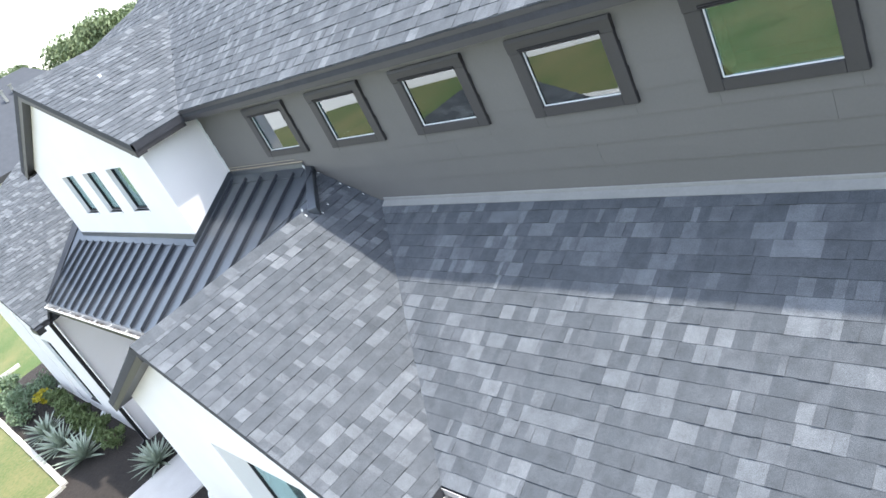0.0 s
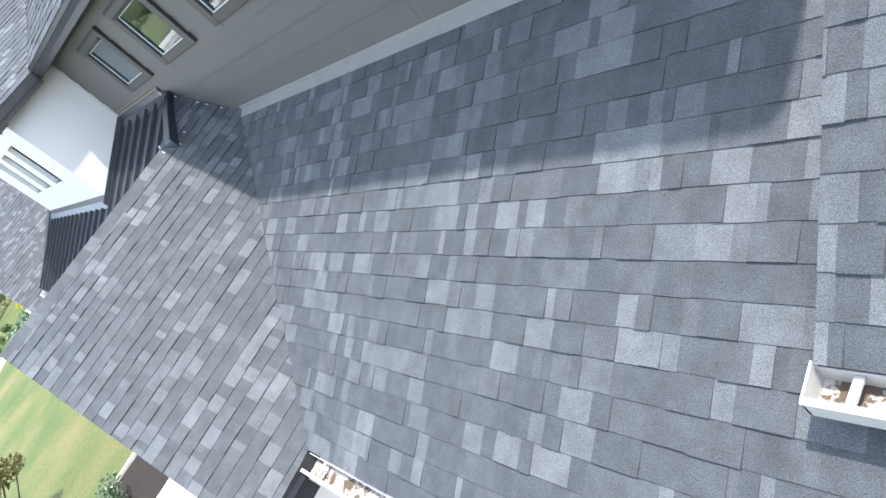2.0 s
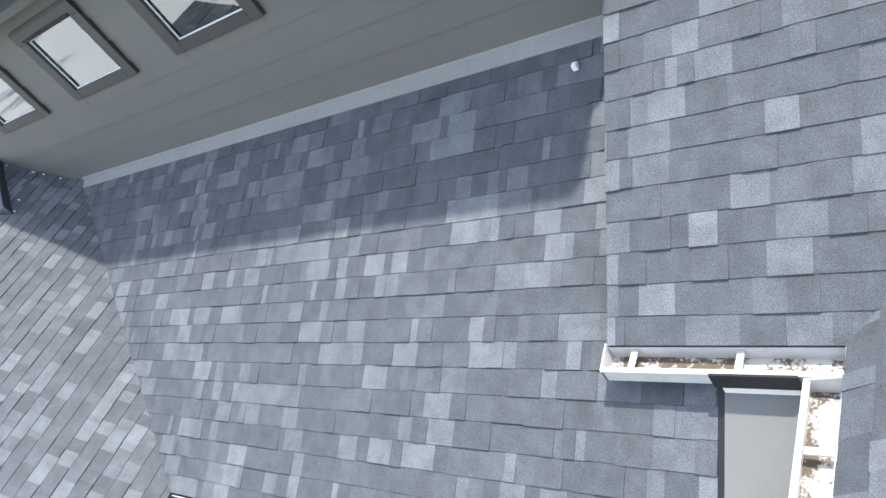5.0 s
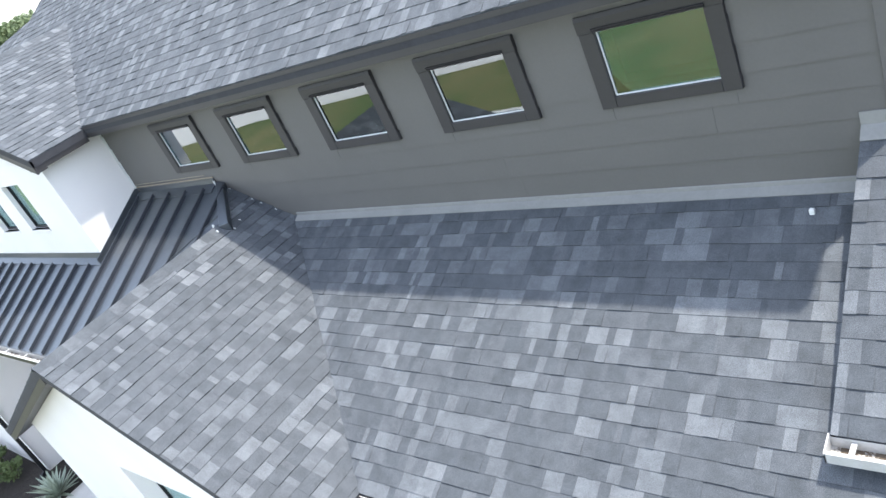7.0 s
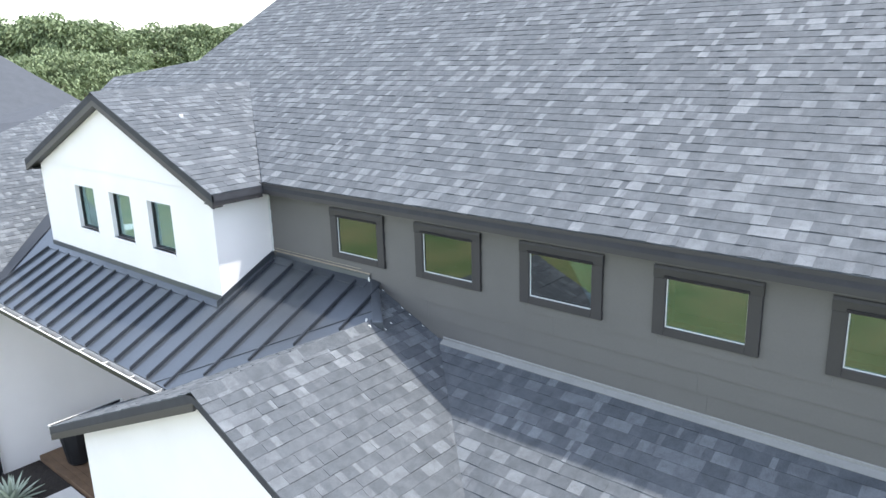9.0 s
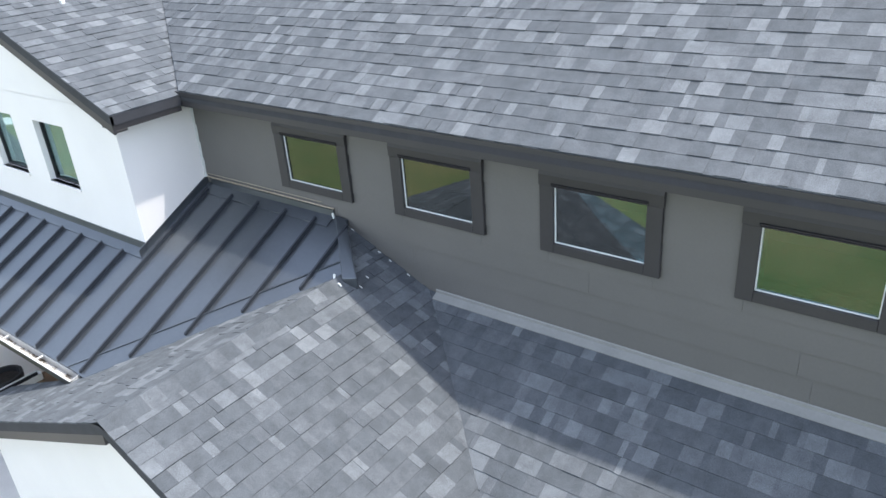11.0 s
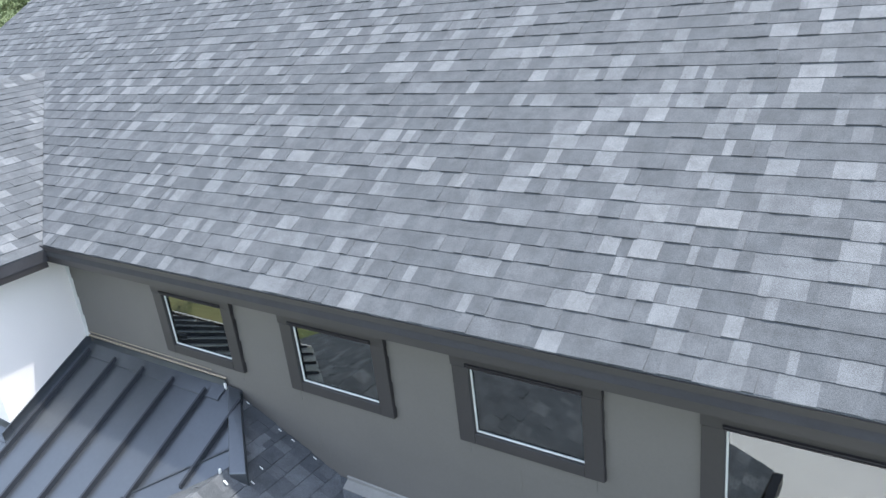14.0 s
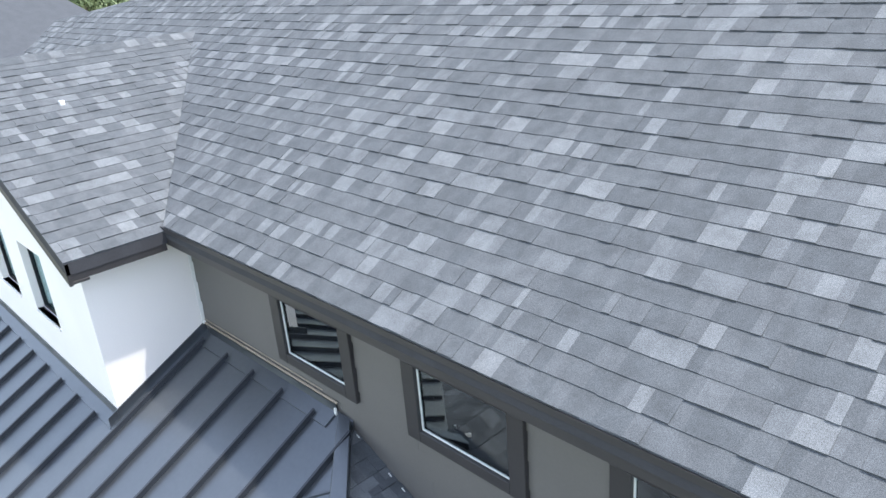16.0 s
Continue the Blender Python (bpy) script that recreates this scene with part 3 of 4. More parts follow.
bm = bmesh.new()
prism(bm, [(1.26, -0.38, metal(-0.38) + 0.006), (-1.08, MY, metal(MY) + 0.006), (-0.73, MY - 0.02, metal(MY) + 0.006), (1.36, -0.53, metal(-0.53) + 0.006)], (0, 0, 0.006))
prism(bm, [(1.26, -0.38, metal(-0.38)), (-1.08, MY, metal(MY)), (-1.06, MY - 0.005, metal(MY)), (1.28, -0.388, metal(-0.38))], (0, 0, 0.022))
solid("valley_pan", bm, METAL, "charcoal metal pan in the valley beside the low gable", "flashing")

# diverter box where ridge, metal roof and siding meet
bm = bmesh.new()
tops = [(0.74, -0.02, 4.815), (0.89, -0.02, 4.80), (1.52, -0.58, 4.545), (1.38, -0.635, 4.53)]
vt = [bm.verts.new(p) for p in tops]
vb = [bm.verts.new((p[0], p[1], p[2] - 0.32)) for p in tops]
bm.faces.new(vt)
bm.faces.new(vb[::-1])
for i in range(4):
    bm.faces.new((vt[i], vb[i], vb[(i + 1) % 4], vt[(i + 1) % 4]))
solid("diverter", bm, METAL, "bent charcoal metal diverter at the head of the valley", "diverter", bevel=0.006)
for k, (p, q, w) in enumerate((((0.72, -0.03, 4.68), (0.72, -0.03, 4.83), 0.02), ((1.30, -0.66, 4.47), (1.42, -0.70, 4.50), 0.03), ((1.30, -0.66, 4.47), (1.30, -0.65, 4.56), 0.02))):
    bm = bmesh.new()
    beam(bm, p, q, w, 0.015, (0, 1, 0.2))
    solid("sealant", bm, VINYL, "white smear of sealant on the metal diverter", "sealant", kind="thing", group="sealant smears")

# cream caulk along the top of the apron, and dabs where the cricket meets the siding
CAULK = material("cream_caulk", (0.42, 0.36, 0.28), (0.30, 0.26, 0.21), rough=0.8, scale=8, fine=40, bump=0.2)
solid("caulk_line", boxes((DW_R + 0.03, 0.73, -0.022, -0.006, metal(0) + 0.082, metal(0) + 0.096), (DW_R + 0.03, 0.55, -0.016, -0.006, metal(0) + 0.125, metal(0) + 0.131)), CAULK, "cream caulk line where the apron meets the siding", "caulk", bevel=0.002)
for x, y, z in ((0.98, -0.03, 4.70), (1.32, -0.03, 4.525), (1.45, -0.025, 4.46), (1.68, -0.03, 4.36), (1.50, -0.42, 4.475), (1.53, -0.55, 4.44)):
    bm = bmesh.new()
    beam(bm, (x - 0.02, y, z + 0.006), (x + 0.02, y - 0.004, z - 0.006), 0.009, 0.008)
    solid("sealant", bm, VINYL, "small white dab of sealant at the siding foot", "sealant", kind="thing", bevel=0.003, group="sealant dabs")

# ---- low gabled wing in front (ridge towards the garden) ----
BX, BZ, BS, BW, BY = 1.32, 4.505, 0.46, 0.43, -3.10
WX = -2.75
AZ, AS, AY, AX = 4.235, 0.495, -2.46, 8.45
VX0 = BX + (BZ - AZ) / BS
VX1 = BX + (BZ - AZ - AS * AY) / BS
b_east = [(BX, 0), (VX0, 0), (VX1, AY), (VX1 + 0.03, BY), (BX, BY)]
b_cricket = [(0.88, 0), (BX, -0.5), (BX, 0)]
roof_plane("roof_low_gable_east", (-1, 0), (VX1 + 0.2, 0, BZ - BS * (VX1 + 0.2 - BX)), BS, b_east, "low gable slope in blue-grey asphalt shingles", (-9, 9, -1, 9), 51, limit=900, pieces=[b_east, b_cricket])
w_near = [(BX, -0.545), (-0.74, -2.30), (-0.74, BY), (BX, BY)]
w_eave = [(-0.74, -2.30), (WX, -2.36), (WX, BY), (-0.74, BY)]
roof_plane("roof_low_gable_west", (1, 0), (WX, 0, BZ - BW * (BX - WX)), BW, w_near, "far slope of the low gable in blue-grey shingles", (-9, 9, -1, 9), 61, pieces=[w_near, w_eave])
roof_plane("roof_low_front", (0, 1), (0, AY, AZ + AS * AY), AS, [(VX0, 0), (AX, 0), (AX, AY), (VX1, AY)], "low front roof of blue-grey laminated shingles", (5.6, 8.0, 0.5, 2.4), 71, course=0.1355, phase=0.122)
bm = bmesh.new()
y = BY
while y < -0.62:
    prism(bm, [(BX - 0.13, y, BZ - 0.05), (BX, y, BZ + 0.024), (BX + 0.13, y, BZ - 0.05), (BX, y, BZ - 0.02)], (0, 0.2, 0.005))
    y += 0.143
solid("ridge_cap", bm, SHINGLE_FIELD, "row of folded ridge shingles on the low gable", "ridge cap", kind="stuff")
rake("rake_board", BX, BZ, VX1 + 0.03, BZ - BS * (VX1 + 0.03 - BX), BY + 0.003, "charcoal rake board on the low gable", 0.06, 0.3)
rake("rake_board", BX, BZ, WX, BZ - BW * (BX - WX), BY + 0.003, "charcoal rake board on the low gable", 0.2, 0.3)
solid("fascia", boxes((VX1 + 0.035, VX1 + 0.12, BY, AY - 0.16, AZ + AS * AY - 0.15, AZ + AS * AY - 0.02)), BLACK, "black eave trim at the corner of the low gable", "fascia")
# white gable wall of the low wing, with a window
bm = bmesh.new()
BW_Y = BY + 0.22
panel_wall(bm, -2.15, 4.3, GZ, 2.85, BW_Y, BW_Y + 0.28, [(0.38, 2.55, 0.5, 2.64)])
prism(bm, [(-2.15, BW_Y, 2.85), (4.3, BW_Y, 2.85), (4.3, BW_Y, BZ - 0.12 - BS * (4.3 - BX)), (BX, BW_Y, BZ - 0.12), (-2.15, BW_Y, BZ - 0.12 - BW * (BX + 2.15))], (0, 0.15, 0))
box(bm, -2.15, -2.0, BW_Y + 0.28, 1.0, GZ, 2.85)
box(bm, 4.15, 4.3, BW_Y + 0.28, 0.0, GZ, 2.95)
solid("wall_low_gable", bm, STUCCO, "white stucco gable wall of the low wing", "wall")
tall_window("window_9", 0.38, 2.55, 0.5, 2.64, BW_Y + 0.13, "wide black-framed window in the white gable wall", "")

# ---- steeper side roof, its valley and its gutter ----
CZ, CS, CX, CY = 4.62, 0.65, 8.01, -1.59
EX = 8.96
cz = lambda y: CZ + CS * y
ez = cz(CY)
side_low = [(CX, CY), (EX, CY), (EX - CY, 0.0), (CX, 0.0)]
side_high = [(WALL_R + 0.06, 0.0), (EX - CY, 0.0), (EX + 4.57, 3.07), (WALL_R + 0.06, 3.07)]
roof_plane("roof_side", (0, 1), (CX, CY, ez), CS, side_low, "steeper side roof of blue-grey laminated shingles", (-0.1, 2.3, -0.1, 3.0), 81, pieces=[side_low, side_high], course=0.1417, phase=0.124)
roof_plane("roof_side_return", (1, 0), (EX, CY, ez), CS, [(EX, CY), (EX + 4.57, 3.07), (EX + 4.57, -7.0), (EX, -7.0)], "return slope of the side roof in blue-grey shingles", (-0.5, 1.2, -0.1, 0.9), 91)
bm = bmesh.new()
prism(bm, [(CX + 0.004, CY, cz(CY) - 0.11), (CX + 0.004, 0.0, cz(0) - 0.4), (CX + 0.004, 0.0, cz(0) - 0.004), (CX + 0.004, CY, cz(CY) - 0.004)], (0.02, 0, 0))
solid("rake_board", bm, TRIM, "dark edge board of the side roof above the lower shingles", "rake board")
bm = bmesh.new()
prism(bm, [(CX, -0.016, cz(0) - 0.02), (WALL_R + 0.06, -0.016, cz(0) - 0.02), (WALL_R + 0.06, -0.016, cz(0) + 0.11), (CX, -0.016, cz(0) + 0.11)], (0, 0.008, 0))
prism(bm, [(CX, -0.016, cz(0) + 0.02), (WALL_R + 0.06, -0.016, cz(0) + 0.02), (WALL_R + 0.06, -0.10, cz(-0.1) + 0.02), (CX, -0.10, cz(-0.1) + 0.02)], (0, 0, 0.004))
solid("wall_flashing", bm, FLASH, "pale step flashing on the side roof", "flashing")
solid("sealant", boxes((WALL_R + 0.02, WALL_R + 0.12, -0.07, -0.05, cz(0) + 0.03, cz(0) + 0.05)), VINYL, "white bead of sealant at the corner board", "sealant", kind="thing")


def gutter(name, p, q, out, label, width=0.13, height=0.085, hangers=(), outer=WHITE):
    """Open box gutter from p to q (its back top edge); out: plan direction away from the house."""
    p, q, o = Vector(p), Vector(q), Vector((out[0], out[1], 0))
    g = thing(name, 0, 0, 0, label, "gutter", "gutters", "structure")
    t = 0.006
    run = q - p
    sect = lambda a, b, c, d: [p + o * a + Vector((0, 0, b)), p + o * c + Vector((0, 0, b)), p + o * c + Vector((0, 0, d)), p + o * a + Vector((0, 0, d))]
    for nm, s, mt in (("back", sect(0, -height, t, 0), WHITE), ("bottom", sect(t, -height, width - t, -height + t), GRIME), ("front", sect(width - t, -height, width, -0.012), outer), ("lip", sect(width - 0.02, -0.012, width + 0.004, -0.004), WHITE)):
        bm = bmesh.new()
        prism(bm, s, run)
        part(nm, bm, mt, g)
    for c, s in ((p, 1), (q, -1)):
        bm = bmesh.new()
        d = run.normalized() * (0.008 * s)
        prism(bm, [c + Vector((0, 0, -height)), c + o * width + Vector((0, 0, -height)), c + o * width, c + Vector((0, 0, 0.022))], d)
        part("end_cap", bm, WHITE, g)
    for h in hangers:
        bm = bmesh.new()
        c = p + run * h
        d = run.normalized() * 0.028
        prism(bm, [c + o * 0.008 + Vector((0, 0, -0.026)), c + o * (width - 0.022) + Vector((0, 0, -0.026)), c + o * (width - 0.022) + Vector((0, 0, -0.016)), c + o * 0.008 + Vector((0, 0, -0.016))], d)
        part("hanger", bm, WHITE, g)
    return g


gutter("gutter", (CX - 0.016, CY + 0.003, ez - 0.012), (EX + 0.0, CY + 0.003, ez - 0.012), (0, -1), "white gutter with leaf grime under the side roof", hangers=(0.12, 0.585), outer=WHITE, width=0.125, height=0.078)
gutter("gutter", (EX - 0.012, CY - 0.13, ez - 0.02), (EX - 0.012, -7.0, ez - 0.02), (-1, 0), "white gutter with brown leaf grime along the return", hangers=(0.05, 0.16, 0.3, 0.45, 0.6), outer=WHITE)
gutter("gutter", (VX1 - 0.20, AY - 0.012, AZ + AS * AY - 0.015), (AX, AY - 0.012, AZ + AS * AY - 0.015), (0, -1), "white gutter along the low front roof", hangers=(0.1, 0.3, 0.5, 0.7, 0.9), outer=BLACK)
# walls under the side roof and the low front roof
bm = bmesh.new()
box(bm, EX - 0.02, 13.0, CY + 0.02, CY + 0.17, GZ, ez - 0.13)
box(bm, AX + 0.036, EX - 0.02, CY - 0.115, CY + 0.17, GZ, ez - 0.098)
box(bm, EX + 0.25, EX + 0.4, -7.0, CY + 0.2, GZ, ez - 0.05)
box(bm, 4.3, 8.38, AY + 0.3, AY + 0.45, GZ, AZ + AS * AY - 0.02)
prism(bm, [(8.28, AY + 0.45, GZ), (8.28, 0.1, GZ), (8.28, 0.1, AZ - 0.13), (8.28, AY + 0.45, AZ + AS * (AY + 0.45) - 0.13)], (0.12, 0, 0))
solid("wall_side", bm, STUCCO, "white stucco wall below the side roof", "wall")
solid("fascia", boxes((AX + 0.02, EX - 0.16, CY - 0.137, CY - 0.1265, ez - 0.094, ez - 0.008)), BLACK, "black metal strip over the front of the side gutter", "fascia")
bm = bmesh.new()
prism(bm, [(AX + 0.002, 0, AZ - 0.12), (AX + 0.002, AY, AZ + AS * AY - 0.12), (AX + 0.002, AY, AZ + AS * AY + 0.012), (AX + 0.002, 0, AZ + 0.012)], (0.03, 0, 0))
solid("rake_board", bm, BLACK, "black metal edge of the low front roof", "rake board")
PANEL = material("grey_panel_paint", (0.160, 0.164, 0.158), (0.140, 0.144, 0.139), rough=0.6, scale=3, fine=40, bump=0.05)
bm = bmesh.new()
za = lambda y: AZ + AS * y + 0.03
prism(bm, [(AX + 0.034, CY - 0.10, za(CY - 0.10)), (AX + 0.034, AY, za(AY)), (EX - 0.15, AY, za(AY)), (EX - 0.15, CY - 0.10, za(CY - 0.10))], (0, 0, -0.03))
solid("edge_panel", bm, PANEL, "pale grey sheet between low roof edge and return gutter", "panel")
solid("roof_vent_cap", boxes((7.675, 7.710, -0.225, -0.190, 4.128, 4.172)), VINYL, "small white cap lying on the shingles", "cap", kind="thing", bevel=0.006)

# ---- wing with its own front gable beyond the metal roof ----
KX, KZ, KS, KY = -10.75, 4.86, 0.46, -2.76
kr = KZ - KS * (-7.35 - KX)
roof_plane("roof_wing_east", (-1, 0), (-7.35, 0, kr), KS, [(KX, KY), (-7.35, KY), (-7.35, -2.3), (-8.9, 4.0), (-14.5, 3.0), (-13.2, 0.5), (-12.0, -1.2)], "slope of the garden wing in blue-grey shingles", None, 101)
roof_plane("roof_wing_west", (1, 0), (-14.15, 0, kr), KS, [(KX, KY), (KX, 4.0), (-14.15, 4.0), (-14.15, KY)], "far slope of the garden wing in shingles", None, 111)
rake("rake_board", KX, KZ, -7.35, kr, KY + 0.003, "charcoal rake board on the garden wing", 0.05, 0.4)
rake("rake_board", KX, KZ, -14.15, kr, KY + 0.003, "charcoal rake board on the garden wing", 0.24, 0.4)
KW_Y = -2.28
bm = bmesh.new()
panel_wall(bm, -13.2, -8.3, GZ, 3.3, KW_Y, KW_Y + 0.15, [(-12.1, -11.1, -0.15, 1.95)])
prism(bm, [(-13.2, KW_Y, 3.3), (-8.3, KW_Y, 3.3), (-8.3, KW_Y, KZ - 0.1 - KS * 2.45), (KX, KW_Y, KZ - 0.1), (-13.2, KW_Y, KZ - 0.1 - KS * 2.45)], (0, 0.15, 0))
prism(bm, [(-8.45, KW_Y + 0.15, GZ), (-8.45, 1.0, GZ), (-8.45, 1.0, 3.66), (-8.45, KW_Y + 0.15, 3.62)], (0.15, 0, 0))
box(bm, -8.3, -1.75, 1.0, 1.15, GZ, 4.7)
box(bm, -13.2, -13.05, KW_Y + 0.15, 3, GZ, 3.6)
box(bm, -17.5, -13.2, -2.1, -1.95, GZ, 3.3)
solid("wall_wing", bm, STUCCO, "white stucco walls of the garden wing and porch", "wall")
tall_window("window_10", -12.1, -11.1, -0.15, 1.95, KW_Y, "tall black-framed window in white stucco", "", 1)
# second small gable further along
roof_plane("roof_far_gable_east", (-1, 0), (-12.3, 0, 3.5), 0.5, [(-14.2, -2.62), (-12.3, -2.62), (-12.3, 2), (-14.2, 2)], "small far gable slope in shingles", None, 121)
roof_plane("roof_far_gable_west", (1, 0), (-16.1, 0, 3.5), 0.5, [(-14.2, -2.62), (-14.2, 2), (-16.1, 2), (-16.1, -2.62)], "small far gable slope in shingles", None, 131)
rake("rake_board", -14.2, 4.45, -16.1, 3.5, -2.61, "charcoal rake board on the small far gable", 0.24, 0.4)
rake("rake_board", -14.2, 4.45, -12.3, 3.5, -2.61, "charcoal rake board on the small far gable", 0.05, 0.4)
bm = bmesh.new()
prism(bm, [(-15.6, -2.3, GZ), (-13.2, -2.3, GZ), (-13.2, -2.3, 3.85), (-14.2, -2.3, 4.35), (-15.6, -2.3, 3.65)], (0, 0.15, 0))
solid("wall_far_gable", bm, STUCCO, "white stucco wall of the small far gable", "wall")
# dark valley pan between wing roof and metal roof
bm = bmesh.new()
prism(bm, [(-7.22, MY, metal(MY) + 0.01), (-6.95, MY, metal(MY) + 0.01), (-8.3, -0.2, metal(-0.2) + 0.01), (-8.9, -0.2, metal(-0.2) + 0.01)], (0, 0, 0.008))
prism(bm, [(-7.20, MY, metal(MY) - 0.05), (-7.35, -2.45, kr - 0.08), (-7.37, -2.45, kr), (-9.25, 0.6, 5.1), (-9.1, 0.6, 4.7)], (0.02, 0, 0))
solid("valley_flashing", bm, BLACK, "dark metal pan in the valley beside the metal roof", "flashing")
# gutters and downspout
gutter("gutter", (-7.0, MY + 0.0, metal(MY) - 0.02), (-0.85, MY + 0.0, metal(MY) - 0.02), (0, -1), "white-lipped gutter along the metal roof", hangers=[k / 8 for k in range(1, 8)], outer=BLACK, width=0.11)
gutter("gutter", (WX - 0.01, BY + 0.03, BZ - BW * (BX - WX) - 0.02), (WX - 0.01, -2.0, BZ - BW * (BX - WX) - 0.02), (-1, 0), "white-lipped gutter on the low gable eave", outer=BLACK)
dsp = thing("downspout", -8.22, -2.36, GZ, "black square downspout on the corner of the white wall", "downspout")
part("pipe", boxes((-0.04, 0.04, -0.04, 0.04, 0.15, 3.6)), BLACK, dsp, bevel=0.008)
bm = bmesh.new()
beam(bm, (0, 0, 3.6), (0.55, 0.1, 3.95), 0.08, 0.08)
part("elbow", bm, BLACK, dsp)
bm = bmesh.new()
beam(bm, (0, 0, 0.15), (0.0, -0.2, 0.06), 0.08, 0.08)
part("outlet", bm, BLACK, dsp)
solid("gutter_stub", boxes((-7.62, -7.1, -2.78, -2.62, kr - 0.13, kr - 0.01)), BLACK, "black gutter end on the garden wing eave", "gutter")
porch = thing("porch_floor", 0, 0, GZ, "brown timber porch deck under the metal roof", "porch", "", "structure")
for k in range(18):
    y0 = -1.57 + k * 0.142
    part("plank", boxes((-8.28, -1.95, y0, y0 + 0.136, 0.0, 0.16)), WOOD, porch)
# invented black door, fills in for the dark opening under the metal roof
door = thing("door_1", -5.6, 0.98, GZ + 0.16, "black double door added for the dark opening behind the porch", "door", "", "structure")
part("door_frame", boxes((-0.06, 0, -0.04, 0.0, 0, 2.5), (2.0, 2.06, -0.04, 0.0, 0, 2.5), (-0.06, 2.06, -0.04, 0.0, 2.5, 2.56)), BLACK, door)
for k in range(2):
    leaf = part("leaf", boxes((0.005 + k * 1.0, 0.995 + k * 1.0, -0.05, -0.005, 0.01, 2.49)), BLACK, door)
    part("handle", boxes((0.90 + k * 0.14, 0.93 + k * 0.14, -0.09, -0.05, 0.9, 1.2)), FLASH, leaf)


def lathe(bm, profile, segs=20):
    """A turned solid from (radius, height) pairs."""
    rings = [[bm.verts.new((r * math.cos(i * 6.28319 / segs), r * math.sin(i * 6.28319 / segs), h)) for i in range(segs)] for r, h in profile]
    for a, b in zip(rings, rings[1:]):
        for i in range(segs):
            bm.faces.new((a[i], a[(i + 1) % segs], b[(i + 1) % segs], b[i]))
    bm.faces.new(rings[0][::-1])
    bm.faces.new(rings[-1])


pot = thing("planter", -7.35, -1.12, GZ + 0.16, "tall dark blue-grey planter standing on the porch deck", "planter")
bm = bmesh.new()
lathe(bm, [(0.19, 0), (0.23, 0.06), (0.30, 0.62), (0.32, 0.80), (0.32, 0.86), (0.28, 0.86), (0.27, 0.76)])
part("pot", bm, BLACK, pot)
bm = bmesh.new()
lathe(bm, [(0.265, 0.72), (0.26, 0.77)])
part("soil", bm, MULCH, pot)
urn = thing("round_planter", -3.5, -2.36, GZ + 0.05, "white rounded planter in the mulch bed", "planter")
bm = bmesh.new()
lathe(bm, [(0.20, 0), (0.34, 0.10), (0.42, 0.28), (0.38, 0.46), (0.30, 0.54), (0.24, 0.54), (0.22, 0.48)])
part("pot", bm, VINYL, urn)
bm = bmesh.new()
lathe(bm, [(0.225, 0.44), (0.22, 0.50)])
part("soil", bm, MULCH, urn)
lamp = thing("wall_lantern", -8.3, -0.9, 2.1, "black wall lantern with pale glass on white stucco", "lantern")
part("bracket", boxes((0, 0.03, -0.06, 0.06, 0.05, 0.35), (0.03, 0.14, -0.015, 0.015, 0.30, 0.33)), BLACK, lamp)
part("glass", boxes((0.07, 0.19, -0.06, 0.06, 0.0, 0.28)), VINYL, lamp, "pale frosted glass")
part("cap", boxes((0.06, 0.20, -0.07, 0.07, 0.28, 0.31)), BLACK, lamp)
for k, x in enumerate((-11.0, -15.2)):
    sp = thing("spotlight", x, -2.42, GZ + 0.05, "small pale garden spotlight at the foot of the wall", "spotlight", "garden spotlights")
    bm = bmesh.new()
    beam(bm, (0, 0, 0), (0, 0, 0.18), 0.03, 0.03, (0, 1, 0))
    part("stake", bm, BLACK, sp)
    bm = bmesh.new()
    beam(bm, (0, -0.05, 0.18), (0, 0.07, 0.26), 0.1, 0.1)
    part("head", bm, VINYL, sp)

# ---- planting ----
def blade(bm, base, az, lean, length, width, curl):
    """One thick tapering leaf."""
    d = Vector((math.cos(az), math.sin(az), 0))
    s = Vector((-d.y, d.x, 0))
    rows = []
    for k in range(5):
        t = k / 4
        c = Vector(base) + d * (math.sin(lean) * length * t + curl * t * t) + Vector((0, 0, math.cos(lean) * length * t - curl * t * t * 0.6))
        w = width * (1 - t) ** 0.6 * (0.75 + 0.5 * min(1, 3 * t)) * 0.5
        rows.append((c - s * w + Vector((0, 0, w * 0.5)), c, c + s * w + Vector((0, 0, w * 0.5))))
    vs = [[bm.verts.new(p) for p in r] for r in rows]
    for a, b in zip(vs, vs[1:]):
        for i in range(2):
            bm.faces.new((a[i], a[i + 1], b[i + 1], b[i]))


def agave(x, y, size, seed):
    rng = random.Random(seed)
    ob = thing("agave", x, y, GZ + 0.05, "blue-green agave rosette growing in dark mulch", "agave", "agaves in the bed")
    for k in range(46):
        bm = bmesh.new()
        lean = radians(12 + 70 * (k / 46) ** 0.8 + rng.uniform(-6, 6))
        blade(bm, (0, 0, 0.03), k * 2.39996 + rng.uniform(-0.2, 0.2), lean, size * rng.uniform(0.85, 1.1), size * 0.15, size * 0.10)
        part("leaf", bm, AGAVE, ob)
    return ob


